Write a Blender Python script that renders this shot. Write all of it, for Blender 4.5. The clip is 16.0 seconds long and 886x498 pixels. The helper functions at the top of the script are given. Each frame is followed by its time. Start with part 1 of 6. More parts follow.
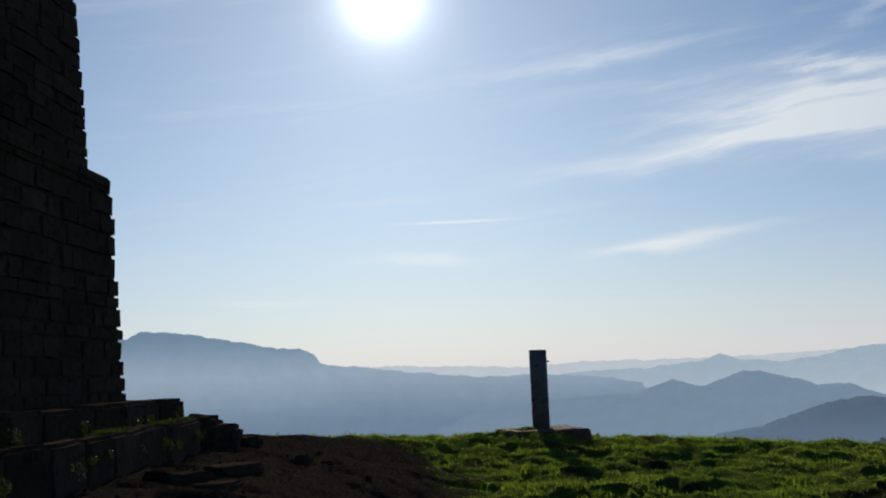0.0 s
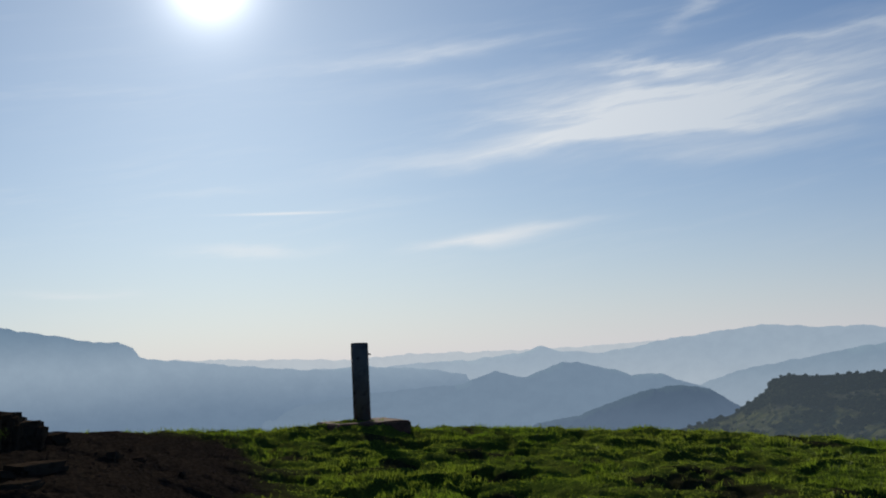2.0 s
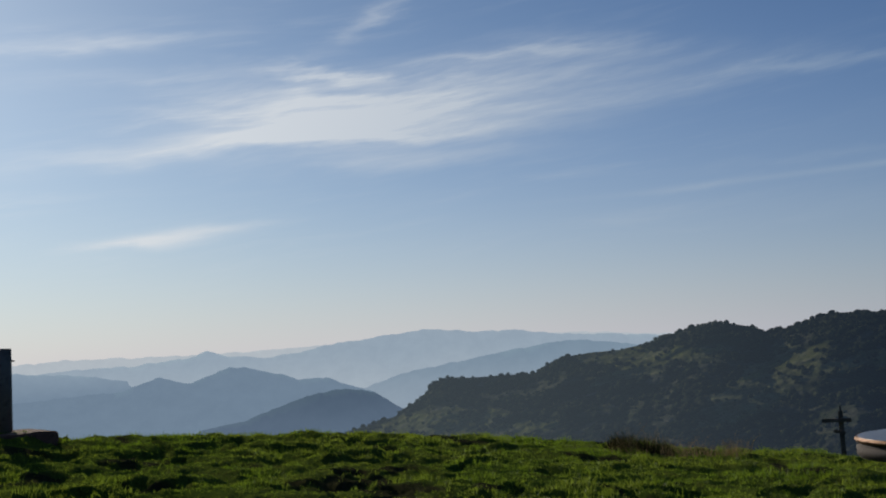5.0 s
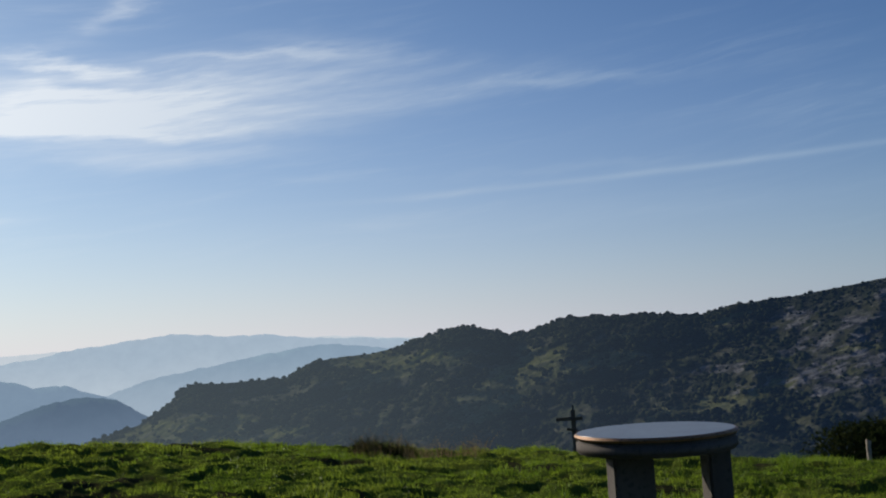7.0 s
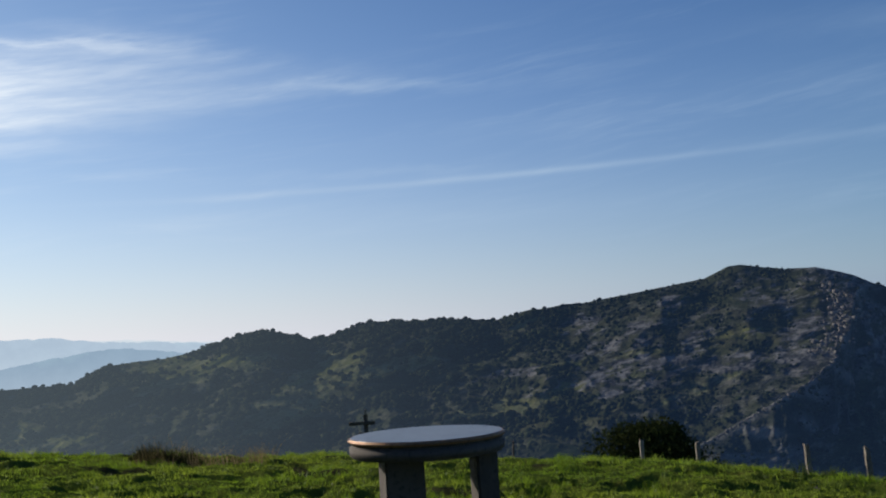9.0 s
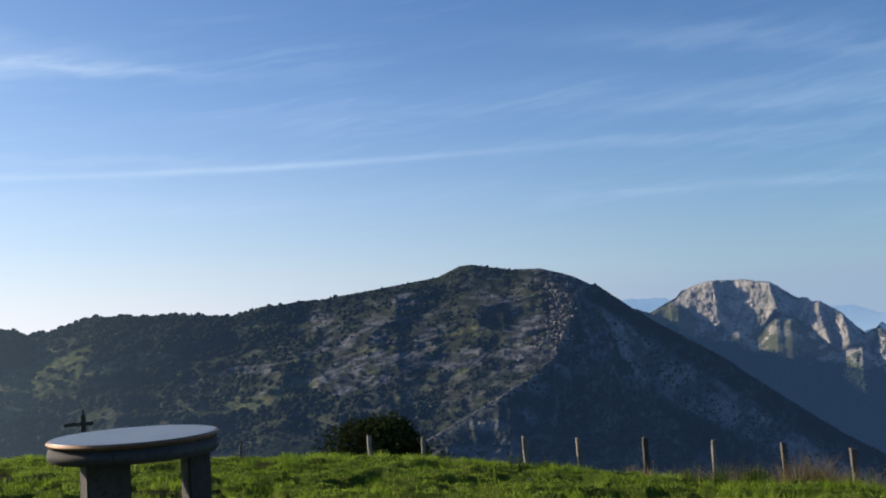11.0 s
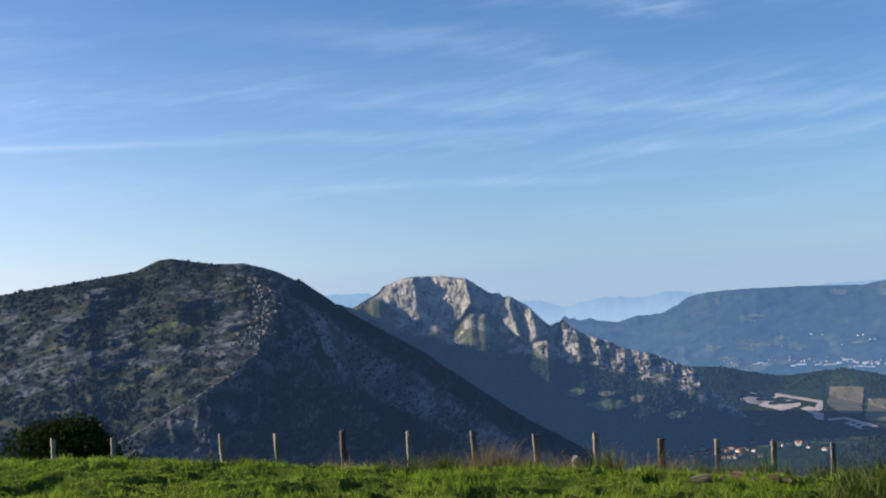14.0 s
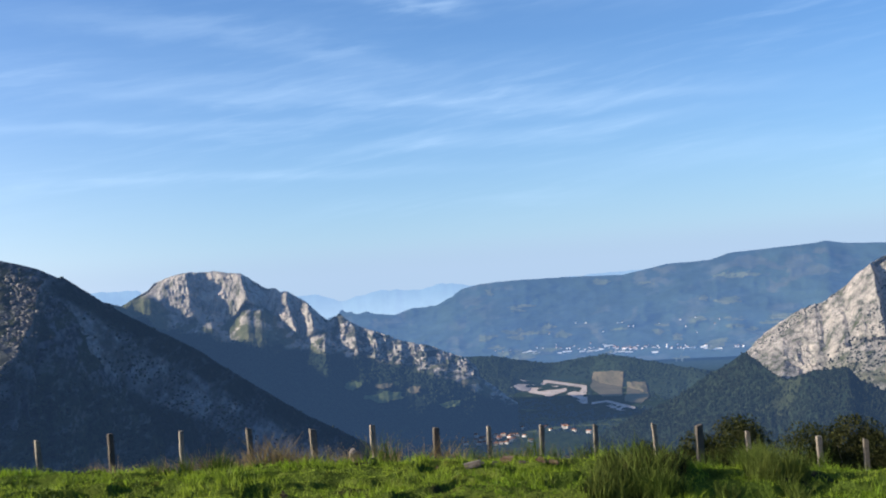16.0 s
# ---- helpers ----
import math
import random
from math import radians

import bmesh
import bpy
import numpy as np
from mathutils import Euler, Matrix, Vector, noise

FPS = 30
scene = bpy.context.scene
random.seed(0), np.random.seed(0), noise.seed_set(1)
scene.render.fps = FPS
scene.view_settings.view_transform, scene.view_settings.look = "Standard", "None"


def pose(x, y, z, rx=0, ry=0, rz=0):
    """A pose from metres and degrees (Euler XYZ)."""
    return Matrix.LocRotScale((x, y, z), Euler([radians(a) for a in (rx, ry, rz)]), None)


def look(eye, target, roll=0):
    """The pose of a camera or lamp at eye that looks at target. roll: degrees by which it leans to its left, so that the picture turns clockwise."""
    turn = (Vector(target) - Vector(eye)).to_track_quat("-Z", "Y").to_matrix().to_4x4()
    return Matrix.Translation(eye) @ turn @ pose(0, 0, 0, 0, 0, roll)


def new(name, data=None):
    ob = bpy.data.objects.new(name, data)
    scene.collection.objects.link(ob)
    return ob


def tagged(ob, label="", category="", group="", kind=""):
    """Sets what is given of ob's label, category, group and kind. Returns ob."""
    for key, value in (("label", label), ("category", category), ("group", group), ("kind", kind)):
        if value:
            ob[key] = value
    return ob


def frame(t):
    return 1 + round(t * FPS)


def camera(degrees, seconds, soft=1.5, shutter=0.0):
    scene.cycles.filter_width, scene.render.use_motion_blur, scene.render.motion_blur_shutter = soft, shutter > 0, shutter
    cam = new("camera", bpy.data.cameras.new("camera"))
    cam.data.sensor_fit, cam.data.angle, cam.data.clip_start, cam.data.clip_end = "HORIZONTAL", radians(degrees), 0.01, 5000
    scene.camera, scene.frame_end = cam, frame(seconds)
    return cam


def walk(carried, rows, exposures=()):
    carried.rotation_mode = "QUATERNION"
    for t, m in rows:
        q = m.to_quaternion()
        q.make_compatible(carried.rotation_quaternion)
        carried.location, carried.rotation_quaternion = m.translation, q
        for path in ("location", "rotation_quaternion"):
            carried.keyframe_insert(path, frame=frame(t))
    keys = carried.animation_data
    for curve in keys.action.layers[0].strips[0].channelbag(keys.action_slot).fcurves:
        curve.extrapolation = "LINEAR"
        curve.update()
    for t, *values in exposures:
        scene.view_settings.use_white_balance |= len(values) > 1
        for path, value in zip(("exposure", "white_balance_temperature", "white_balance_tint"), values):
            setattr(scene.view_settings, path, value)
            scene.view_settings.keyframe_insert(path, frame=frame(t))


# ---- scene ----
# ---- camera and its way ----
cam = camera(45.56, 16.0, soft=2.0)

# seconds, place in metres, heading clockwise from +y, tilt up and roll in degrees
WAY = (
    (0.0, 0.000, 0.000, 1.600, 0.01, 6.80, -2.50),
    (0.5, 0.014, -0.004, 1.605, 2.02, 6.55, -2.57),
    (1.0, 0.019, -0.015, 1.610, 4.30, 6.18, -2.70),
    (1.5, 0.045, -0.027, 1.602, 6.62, 6.10, -2.83),
    (2.0, 0.065, -0.032, 1.597, 9.39, 5.98, -2.87),
    (2.5, 0.082, -0.032, 1.591, 13.18, 5.56, -2.96),
    (3.0, 0.113, -0.031, 1.588, 16.05, 5.59, -2.99),
    (3.5, 0.121, -0.030, 1.595, 19.03, 5.50, -2.78),
    (4.0, 0.125, -0.031, 1.587, 22.03, 5.42, -3.16),
    (4.2, 0.125, -0.031, 1.587, 23.15, 5.42, -3.16),
    (6.3, 0.195, -0.061, 1.586, 35.22, 5.02, -3.76),
    (6.5, 0.195, -0.061, 1.586, 36.87, 5.02, -3.76),
    (7.0, 0.220, -0.091, 1.587, 40.60, 4.70, -3.70),
    (7.5, 0.239, -0.135, 1.585, 43.67, 4.44, -3.61),
    (8.0, 0.251, -0.176, 1.585, 47.37, 4.18, -3.64),
    (8.5, 0.265, -0.212, 1.582, 49.37, 3.93, -3.57),
    (9.0, 0.291, -0.235, 1.584, 51.36, 4.27, -3.54),
    (9.5, 0.332, -0.246, 1.585, 56.20, 4.14, -3.51),
    (9.7, 0.332, -0.246, 1.585, 57.75, 4.14, -3.51),
    (11.8, 0.516, -0.246, 1.566, 69.62, 2.84, -2.90),
    (12.0, 0.516, -0.246, 1.566, 70.67, 2.84, -2.90),
    (12.5, 0.535, -0.252, 1.553, 73.67, 2.67, -2.85),
    (13.0, 0.539, -0.265, 1.560, 76.47, 2.46, -2.83),
    (13.5, 0.533, -0.275, 1.552, 78.85, 2.32, -2.91),
    (14.0, 0.535, -0.290, 1.553, 81.47, 2.16, -3.06),
    (14.5, 0.533, -0.289, 1.551, 84.30, 1.92, -3.17),
    (15.0, 0.538, -0.290, 1.553, 86.76, 1.75, -3.44),
    (15.5, 0.543, -0.297, 1.550, 89.97, 1.48, -3.57),
    (16.0, 0.546, -0.306, 1.546, 93.52, 1.12, -3.83),
)


def shot(x, y, z, heading, tilt, roll):
    return Matrix.Translation((x, y, z)) @ pose(0, 0, 0, 0, 0, -heading) @ pose(0, 0, 0, 90 + tilt) @ pose(0, 0, 0, 0, 0, roll)


walk(cam, [(row[0], shot(*row[1:])) for row in WAY],
     exposures=((0.0, -0.44), (3.5, -0.62), (4.2, -0.66), (7.0, -0.28), (8.5, -0.04), (9.7, 0.0), (12.1, 0.63), (13.0, 0.62), (14.0, 0.62), (15.0, 0.65), (16.0, 0.88)))

# ---- world and sun ----
SUN_AZ, SUN_EL = -2.8, 20.4


def toward(az, el, r=1.0):
    a, e = radians(az), radians(el)
    return Vector((math.sin(a) * math.cos(e), math.cos(a) * math.cos(e), math.sin(e))) * r


class Nodes:
    """Short hand for building node trees."""

    def __init__(self, tree):
        self.tree = tree
        tree.nodes.clear()

    def add(self, kind, **values):
        n = self.tree.nodes.new(kind)
        for key, value in values.items():
            if key == "operation":
                n.operation = value
            elif key == "blend_type":
                n.blend_type = value
            elif key == "data_type":
                n.data_type = value
        return n

    def wire(self, value, socket):
        if hasattr(value, "is_output"):
            self.tree.links.new(value, socket)
        elif value is not None:
            socket.default_value = value

    def math(self, op, a, b=None, c=None, clamp=False):
        n = self.add("ShaderNodeMath", operation=op)
        n.use_clamp = clamp
        self.wire(a, n.inputs[0])
        self.wire(b, n.inputs[1])
        self.wire(c, n.inputs[2])
        return n.outputs[0]

    def xyz(self, x=0.0, y=0.0, z=0.0):
        n = self.add("ShaderNodeCombineXYZ")
        for v, s in zip((x, y, z), n.inputs):
            self.wire(v, s)
        return n.outputs[0]

    def split(self, v):
        n = self.add("ShaderNodeSeparateXYZ")
        self.wire(v, n.inputs[0])
        return n.outputs

    def noise(self, vector, scale, detail=4.0, rough=0.55, warp=0.0):
        n = self.add("ShaderNodeTexNoise")
        self.wire(vector, n.inputs["Vector"])
        n.inputs["Scale"].default_value = scale
        n.inputs["Detail"].default_value = detail
        n.inputs["Roughness"].default_value = rough
        n.inputs["Distortion"].default_value = warp
        return n.outputs["Fac"]

    def step(self, v, low, high, a=0.0, b=1.0):
        n = self.add("ShaderNodeMapRange")
        n.interpolation_type = "SMOOTHSTEP"
        self.wire(v, n.inputs[0])
        for s, q in zip(n.inputs[1:5], (low, high, a, b)):
            self.wire(q, s)
        return n.outputs[0]

    def mix(self, fac, a, b, blend="MIX"):
        n = self.add("ShaderNodeMix", data_type="RGBA", blend_type=blend)
        self.wire(fac, n.inputs[0])
        self.wire(a if not isinstance(a, tuple) else (*a, 1.0), n.inputs[6])
        self.wire(b if not isinstance(b, tuple) else (*b, 1.0), n.inputs[7])
        return n.outputs[2]

    def place(self):
        return self.add("ShaderNodeNewGeometry").outputs["Position"]


def build_world():
    world = bpy.data.worlds.new("sky")
    scene.world = world
    world.use_nodes = True
    k = Nodes(world.node_tree)
    sky = k.add("ShaderNodeTexSky")
    sky.sky_type = "NISHITA"
    sky.sun_disc = False
    sky.sun_elevation, sky.sun_rotation = radians(SUN_EL), radians(SUN_AZ)
    sky.altitude, sky.air_density, sky.dust_density, sky.ozone_density = 900, 1.0, 0.35, 2.5
    way = k.add("ShaderNodeTexCoord").outputs["Generated"]
    x, y, z = k.split(way)
    az = k.math("MULTIPLY", k.math("ARCTAN2", x, y), 57.2958)
    el = k.math("MULTIPLY", k.math("ARCSINE", z), 57.2958)
    # cirrus: long warped streaks that thicken in a few banks
    slant = k.math("SUBTRACT", el, k.math("MULTIPLY", az, 0.10))
    field = k.xyz(k.math("MULTIPLY", az, 0.055), k.math("MULTIPLY", slant, 0.42), 3.7)
    bend = k.noise(k.xyz(k.math("MULTIPLY", az, 0.05), k.math("MULTIPLY", el, 0.12), 9.1), 1.0, 2.0)
    field2 = k.xyz(k.math("MULTIPLY", az, 0.09), k.math("ADD", k.math("MULTIPLY", slant, 0.9), k.math("MULTIPLY", bend, 3.0)), 1.3)
    streak = k.noise(field2, 1.0, 7.0, 0.62)
    broad = k.noise(field, 1.0, 4.0, 0.5)
    thin = k.math("MULTIPLY", k.step(streak, 0.48, 0.80), k.step(broad, 0.38, 0.70))

    # feathered edges: the banks are drawn out by a slow and a quick wander
    slow = k.noise(k.xyz(k.math("MULTIPLY", az, 0.11), k.math("MULTIPLY", el, 0.30), 5.5), 1.0, 3.0, 0.5)
    quick = k.noise(k.xyz(k.math("MULTIPLY", az, 0.35), k.math("MULTIPLY", slant, 1.6), 2.2), 1.0, 5.0, 0.6)
    waver = k.math("ADD", k.math("MULTIPLY", k.math("SUBTRACT", slow, 0.5), 2.0), k.math("MULTIPLY", k.math("SUBTRACT", quick, 0.5), 1.1))
    el_w = k.math("ADD", el, k.math("MULTIPLY", waver, k.step(el, 1.0, 12.0, 0.25, 1.0)))
    az_w = k.math("ADD", az, k.math("MULTIPLY", k.math("SUBTRACT", quick, 0.5), 5.0))

    # fibres drawn out along the banks
    fibre = k.noise(k.xyz(k.math("ADD", k.math("MULTIPLY", az, 0.20), k.math("MULTIPLY", bend, 1.6)),
                          k.math("ADD", k.math("MULTIPLY", k.math("SUBTRACT", el, k.math("MULTIPLY", az, 0.13)), 2.3), k.math("MULTIPLY", slow, 3.2)), 7.7), 1.0, 6.0, 0.62)

    def bank(a0, e0, wide, high, lean, strength, grain=1.0):
        fine = high < 0.2
        da = k.math("SUBTRACT", az if fine else az_w, a0)
        de = k.math("SUBTRACT", k.math("SUBTRACT", el if fine else el_w, e0), k.math("MULTIPLY", da, lean))
        q = k.math("ADD", k.math("POWER", k.math("ABSOLUTE", k.math("DIVIDE", da, wide)), 2.0),
                   k.math("POWER", k.math("ABSOLUTE", k.math("DIVIDE", de, high)), 2.0))
        g = k.math("EXPONENT", k.math("MULTIPLY", q, -1.0))
        body = k.math("ADD", 1.0 - grain, k.math("MULTIPLY", k.math("ADD", k.math("MULTIPLY", k.step(streak, 0.30, 0.72), 0.65), k.math("MULTIPLY", k.step(fibre, 0.32, 0.70), 0.50)), grain))
        return k.math("MULTIPLY", k.math("MULTIPLY", g, body), strength)

    total = k.math("ADD", k.math("MULTIPLY", thin, 0.24), k.math("MULTIPLY", k.math("MULTIPLY", k.step(fibre, 0.46, 0.74), k.step(broad, 0.36, 0.64)), 0.07))
    for row in BANKS:
        total = k.math("ADD", total, bank(*row))
    total = k.math("MINIMUM", total, 0.85)
    up = k.step(el, 0.5, 5.0)
    total = k.math("MULTIPLY", total, up)
    # aureole of the hazy air round the sun
    s = toward(SUN_AZ, SUN_EL)
    dot = k.add("ShaderNodeVectorMath")
    dot.operation = "DOT_PRODUCT"
    k.wire(way, dot.inputs[0])
    dot.inputs[1].default_value = s
    ang = k.math("MULTIPLY", k.math("ARCCOSINE", k.math("MINIMUM", dot.outputs["Value"], 0.999999)), 57.2958)
    core = k.math("EXPONENT", k.math("MULTIPLY", ang, -1 / 1.05))
    wide = k.math("EXPONENT", k.math("MULTIPLY", ang, -1 / 21.0))
    glow = k.math("ADD", k.math("MULTIPLY", core, AUREOLE[0]), k.math("MULTIPLY", wide, AUREOLE[1]))
    haze = k.math("EXPONENT", k.math("MULTIPLY", k.math("MAXIMUM", el, 0.0), -1 / HAZE_HEIGHT))
    base = k.mix(1.0, sky.outputs[0], k.mix(k.step(ang, 8.0, 66.0), TINT_NEAR, TINT_FAR), "MULTIPLY")
    hazed = k.mix(k.math("MULTIPLY", haze, HAZE_DEPTH), base, k.mix(k.step(ang, 30.0, 92.0), HAZE_NEAR, HAZE_FAR))
    layer = k.math("MULTIPLY", k.math("MULTIPLY", k.step(el, 2.0, 0.3), k.step(ang, 55.0, 92.0)), 0.50)
    hazed = k.mix(layer, hazed, HAZE_LAYER)
    cloud = k.mix(k.step(ang, 8.0, 60.0), CLOUD_NEAR, CLOUD_FAR)
    clouded = k.mix(total, hazed, cloud)
    gl = k.add("ShaderNodeVectorMath")
    gl.operation = "SCALE"
    gl.inputs[0].default_value = (1.0, 0.985, 0.97)
    k.wire(glow, gl.inputs["Scale"])
    lit = k.mix(1.0, clouded, gl.outputs[0], "ADD")
    bg = k.add("ShaderNodeBackground")
    k.wire(lit, bg.inputs["Color"])
    bg.inputs["Strength"].default_value = SKY_STRENGTH
    out = k.add("ShaderNodeOutputWorld")
    k.wire(bg.outputs[0], out.inputs["Surface"])


SKY_STRENGTH = 0.088
HAZE_LAYER = (2.75, 3.7, 5.2)
TINT_NEAR, TINT_FAR = (0.79, 0.955, 1.06), (0.415, 0.715, 1.04)
HAZE_HEIGHT, HAZE_DEPTH = 6.0, 0.93
HAZE_NEAR, HAZE_FAR = (9.5, 9.25, 9.9), (3.15, 4.25, 5.65)
CLOUD_NEAR, CLOUD_FAR = (12.0, 12.4, 12.7), (4.6, 6.2, 8.2)
AUREOLE = (55.0, 2.75)
# heading, height, half width, half height in degrees, lean, strength, grain
BANKS = (
    (16.0, 11.4, 9.0, 0.55, 0.105, 0.8, 0.5), (22.5, 12.6, 6.5, 1.4, 0.05, 0.9, 0.55), (20.5, 13.9, 6.0, 0.45, 0.02, 0.5, 0.5), (17.0, 13.0, 6.0, 0.6, 0.1, 0.4, 0.7),
    (21.5, 15.0, 3.5, 0.3, -0.06, 0.55, 0.4), (26.5, 11.6, 7.0, 0.35, 0.01, 0.45, 0.4), (13.0, 6.5, 3.4, 0.28, 0.1, 0.8, 0.3), (11.5, 6.15, 2.4, 0.24, 0.02, 0.6, 0.3),
    (9.0, 16.5, 6.0, 0.35, 0.09, 0.42, 0.6), (14.0, 14.9, 8.0, 0.5, 0.04, 0.25, 0.8), (24.0, 17.8, 2.2, 0.5, 0.55, 0.35, 0.6), (31.0, 15.5, 4.5, 0.25, -0.02, 0.38, 0.5),
    (0.7, 8.24, 2.6, 0.07, 0.0, 0.75, 0.1), (-1.0, 6.3, 3.0, 0.3, -0.03, 0.6, 0.3), (-3.0, 9.4, 2.4, 0.25, 0.0, 0.22, 0.6), (-10.0, 4.3, 2.6, 0.2, -0.03, 0.45, 0.3),
    (55.0, 8.05, 13.0, 0.17, 0.026, 0.48, 0.3), (48.0, 8.5, 5.0, 0.25, 0.0, 0.23, 0.7), (36.0, 12.6, 8.0, 0.6, 0.1, 0.32, 0.7), (38.0, 15.0, 7.0, 0.8, -0.1, 0.27, 0.7),
    (47.0, 13.4, 7.0, 0.3, -0.05, 0.27, 0.5), (40.5, 7.7, 3.0, 0.2, 0.06, 0.25, 0.5), (62.0, 11.0, 12.0, 0.7, 0.06, 0.14, 0.8), (80.0, 8.45, 10.0, 0.31, -0.01, 0.17, 0.4),
    (92.0, 9.4, 14.0, 0.50, -0.06, 0.20, 0.4), (79.0, 13.7, 8.0, 0.70, -0.05, 0.16, 0.5), (87.0, 12.2, 6.0, 0.6, -0.22, 0.12, 0.5), (99.0, 7.0, 10.0, 0.44, 0.02, 0.2, 0.6),
    (103.0, 8.6, 9.0, 0.62, 0.0, 0.15, 0.7), (86.0, 5.6, 10.0, 0.28, -0.02, 0.16, 0.5), (93.5, 14.2, 2.2, 0.5, -0.2, 0.21, 0.5), (108.0, 5.2, 8.0, 0.62, 0.03, 0.14, 0.7),
    (25.0, 12.9, 8.0, 2.0, 0.05, 0.46, 0.7), (26.5, 10.3, 6.0, 0.5, 0.03, 0.4, 0.4), (33.0, 13.8, 7.5, 1.4, 0.02, 0.42, 0.6), (52.0, 6.0, 14.0, 0.8, 0.0, 0.16, 0.6),
    (88.0, 10.6, 16.0, 1.3, -0.02, 0.14, 0.7), (100.0, 15.0, 14.0, 1.5, -0.05, 0.13, 0.8),
)
build_world()

sun_lamp = bpy.data.lights.new("sun", "SUN")
sun_lamp.energy, sun_lamp.angle, sun_lamp.color = 5.0, radians(0.53), (1.0, 0.90, 0.76)
sun = new("sun", sun_lamp)
sun.matrix_world = look(toward(SUN_AZ, SUN_EL, 100), (0, 0, 0))


# ---- noise on arrays ----
def hashed(ix, iy, seed):
    n = (ix.astype(np.int64) * 374761393 + iy.astype(np.int64) * 668265263 + seed * 974634777) & 0x7FFFFFFF
    n = ((n ^ (n >> 13)) * 1274126177) & 0x7FFFFFFF
    return ((n ^ (n >> 16)) & 0xFFFF) / 65535.0


def value_noise(x, y, seed=0):
    x, y = np.asarray(x, float), np.asarray(y, float)
    ix, iy = np.floor(x), np.floor(y)
    fx, fy = x - ix, y - iy
    fx, fy = fx * fx * (3 - 2 * fx), fy * fy * (3 - 2 * fy)
    a, b = hashed(ix, iy, seed), hashed(ix + 1, iy, seed)
    c, d = hashed(ix, iy + 1, seed), hashed(ix + 1, iy + 1, seed)
    return (a * (1 - fx) + b * fx) * (1 - fy) + (c * (1 - fx) + d * fx) * fy


def fbm(x, y, octaves=4, seed=0, gain=0.5, ridged=False):
    total, amp, norm = 0.0, 1.0, 0.0
    for o in range(octaves):
        v = value_noise(x * 2 ** o + 17.3 * o, y * 2 ** o - 9.1 * o, seed + o)
        if ridged:
            v = 1 - np.abs(2 * v - 1)
        total, norm, amp = total + amp * v, norm + amp, amp * gain
    return total / norm


def smooth(v, low, high):
    q = np.clip((np.asarray(v, float) - low) / (high - low), 0, 1)
    return q * q * (3 - 2 * q)


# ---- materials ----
# haze in front of the far backdrops, painted in as emission
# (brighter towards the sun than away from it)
HAZE_EMISSION = {"near": ((0.062, 0.080, 0.096), (0.0062, 0.0125, 0.0275)), "mid": (0.012, 0.023, 0.046), "far": (0.014, 0.029, 0.062)}


def haze_emission(k, air):
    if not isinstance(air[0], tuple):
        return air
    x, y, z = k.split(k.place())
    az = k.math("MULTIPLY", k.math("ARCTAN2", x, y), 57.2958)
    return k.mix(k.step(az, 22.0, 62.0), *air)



def material(name):
    m = bpy.data.materials.new(name)
    m.use_nodes = True
    return m, Nodes(m.node_tree)


def finish(k, color, rough=0.8, metal=0.0, bump=None, depth=0.01, strength=0.5, sheer=0.0, emit=None, emit_strength=0.0, specular=0.3):
    b = k.add("ShaderNodeBsdfPrincipled")
    k.wire(color if not isinstance(color, tuple) else (*color, 1.0), b.inputs["Base Color"])
    k.wire(rough, b.inputs["Roughness"])
    k.wire(metal, b.inputs["Metallic"])
    b.inputs["Specular IOR Level"].default_value = specular
    if bump is not None:
        n = k.add("ShaderNodeBump")
        n.inputs["Strength"].default_value, n.inputs["Distance"].default_value = strength, depth
        k.wire(bump, n.inputs["Height"])
        k.wire(n.outputs[0], b.inputs["Normal"])
    if emit is not None:
        k.wire(emit if not isinstance(emit, tuple) else (*emit, 1.0), b.inputs["Emission Color"])
        b.inputs["Emission Strength"].default_value = emit_strength
    shader = b.outputs[0]
    if sheer:
        t = k.add("ShaderNodeBsdfTranslucent")
        k.wire(color if not isinstance(color, tuple) else (*color, 1.0), t.inputs["Color"])
        mx = k.add("ShaderNodeMixShader")
        mx.inputs[0].default_value = sheer
        k.wire(shader, mx.inputs[1])
        k.wire(t.outputs[0], mx.inputs[2])
        shader = mx.outputs[0]
    out = k.add("ShaderNodeOutputMaterial")
    k.wire(shader, out.inputs["Surface"])


def mottled(name, colors, coarse, fine, rough=0.8, depth=0.01, strength=0.6, sheer=0.0, metal=0.0, vary=0.0, islands=False, specular=0.3, air=None):
    """Three colours mixed at two scales, with relief."""
    m, k = material(name)
    p = k.place()
    a, b = k.noise(p, coarse, 5.0, 0.6), k.noise(p, fine, 5.0, 0.65)
    c = k.mix(k.step(a, 0.35, 0.65), colors[0], colors[1])
    c = k.mix(k.step(b, 0.48, 0.72), c, colors[2])
    if vary:
        if islands:
            r = k.add("ShaderNodeNewGeometry").outputs["Random Per Island"]
        else:
            r = k.add("ShaderNodeObjectInfo").outputs["Random"]
        f = k.math("ADD", 1 - vary, k.math("MULTIPLY", r, 2 * vary))
        h = k.add("ShaderNodeHueSaturation")
        k.wire(f, h.inputs["Value"])
        k.wire(c, h.inputs["Color"])
        c = h.outputs[0]
    # air: haze painted over the colours as emission
    finish(k, c, rough, metal, k.math("ADD", b, k.math("MULTIPLY", a, 0.5)), depth, strength, sheer, specular=specular, emit=haze_emission(k, air) if air else None, emit_strength=1.0)
    return m


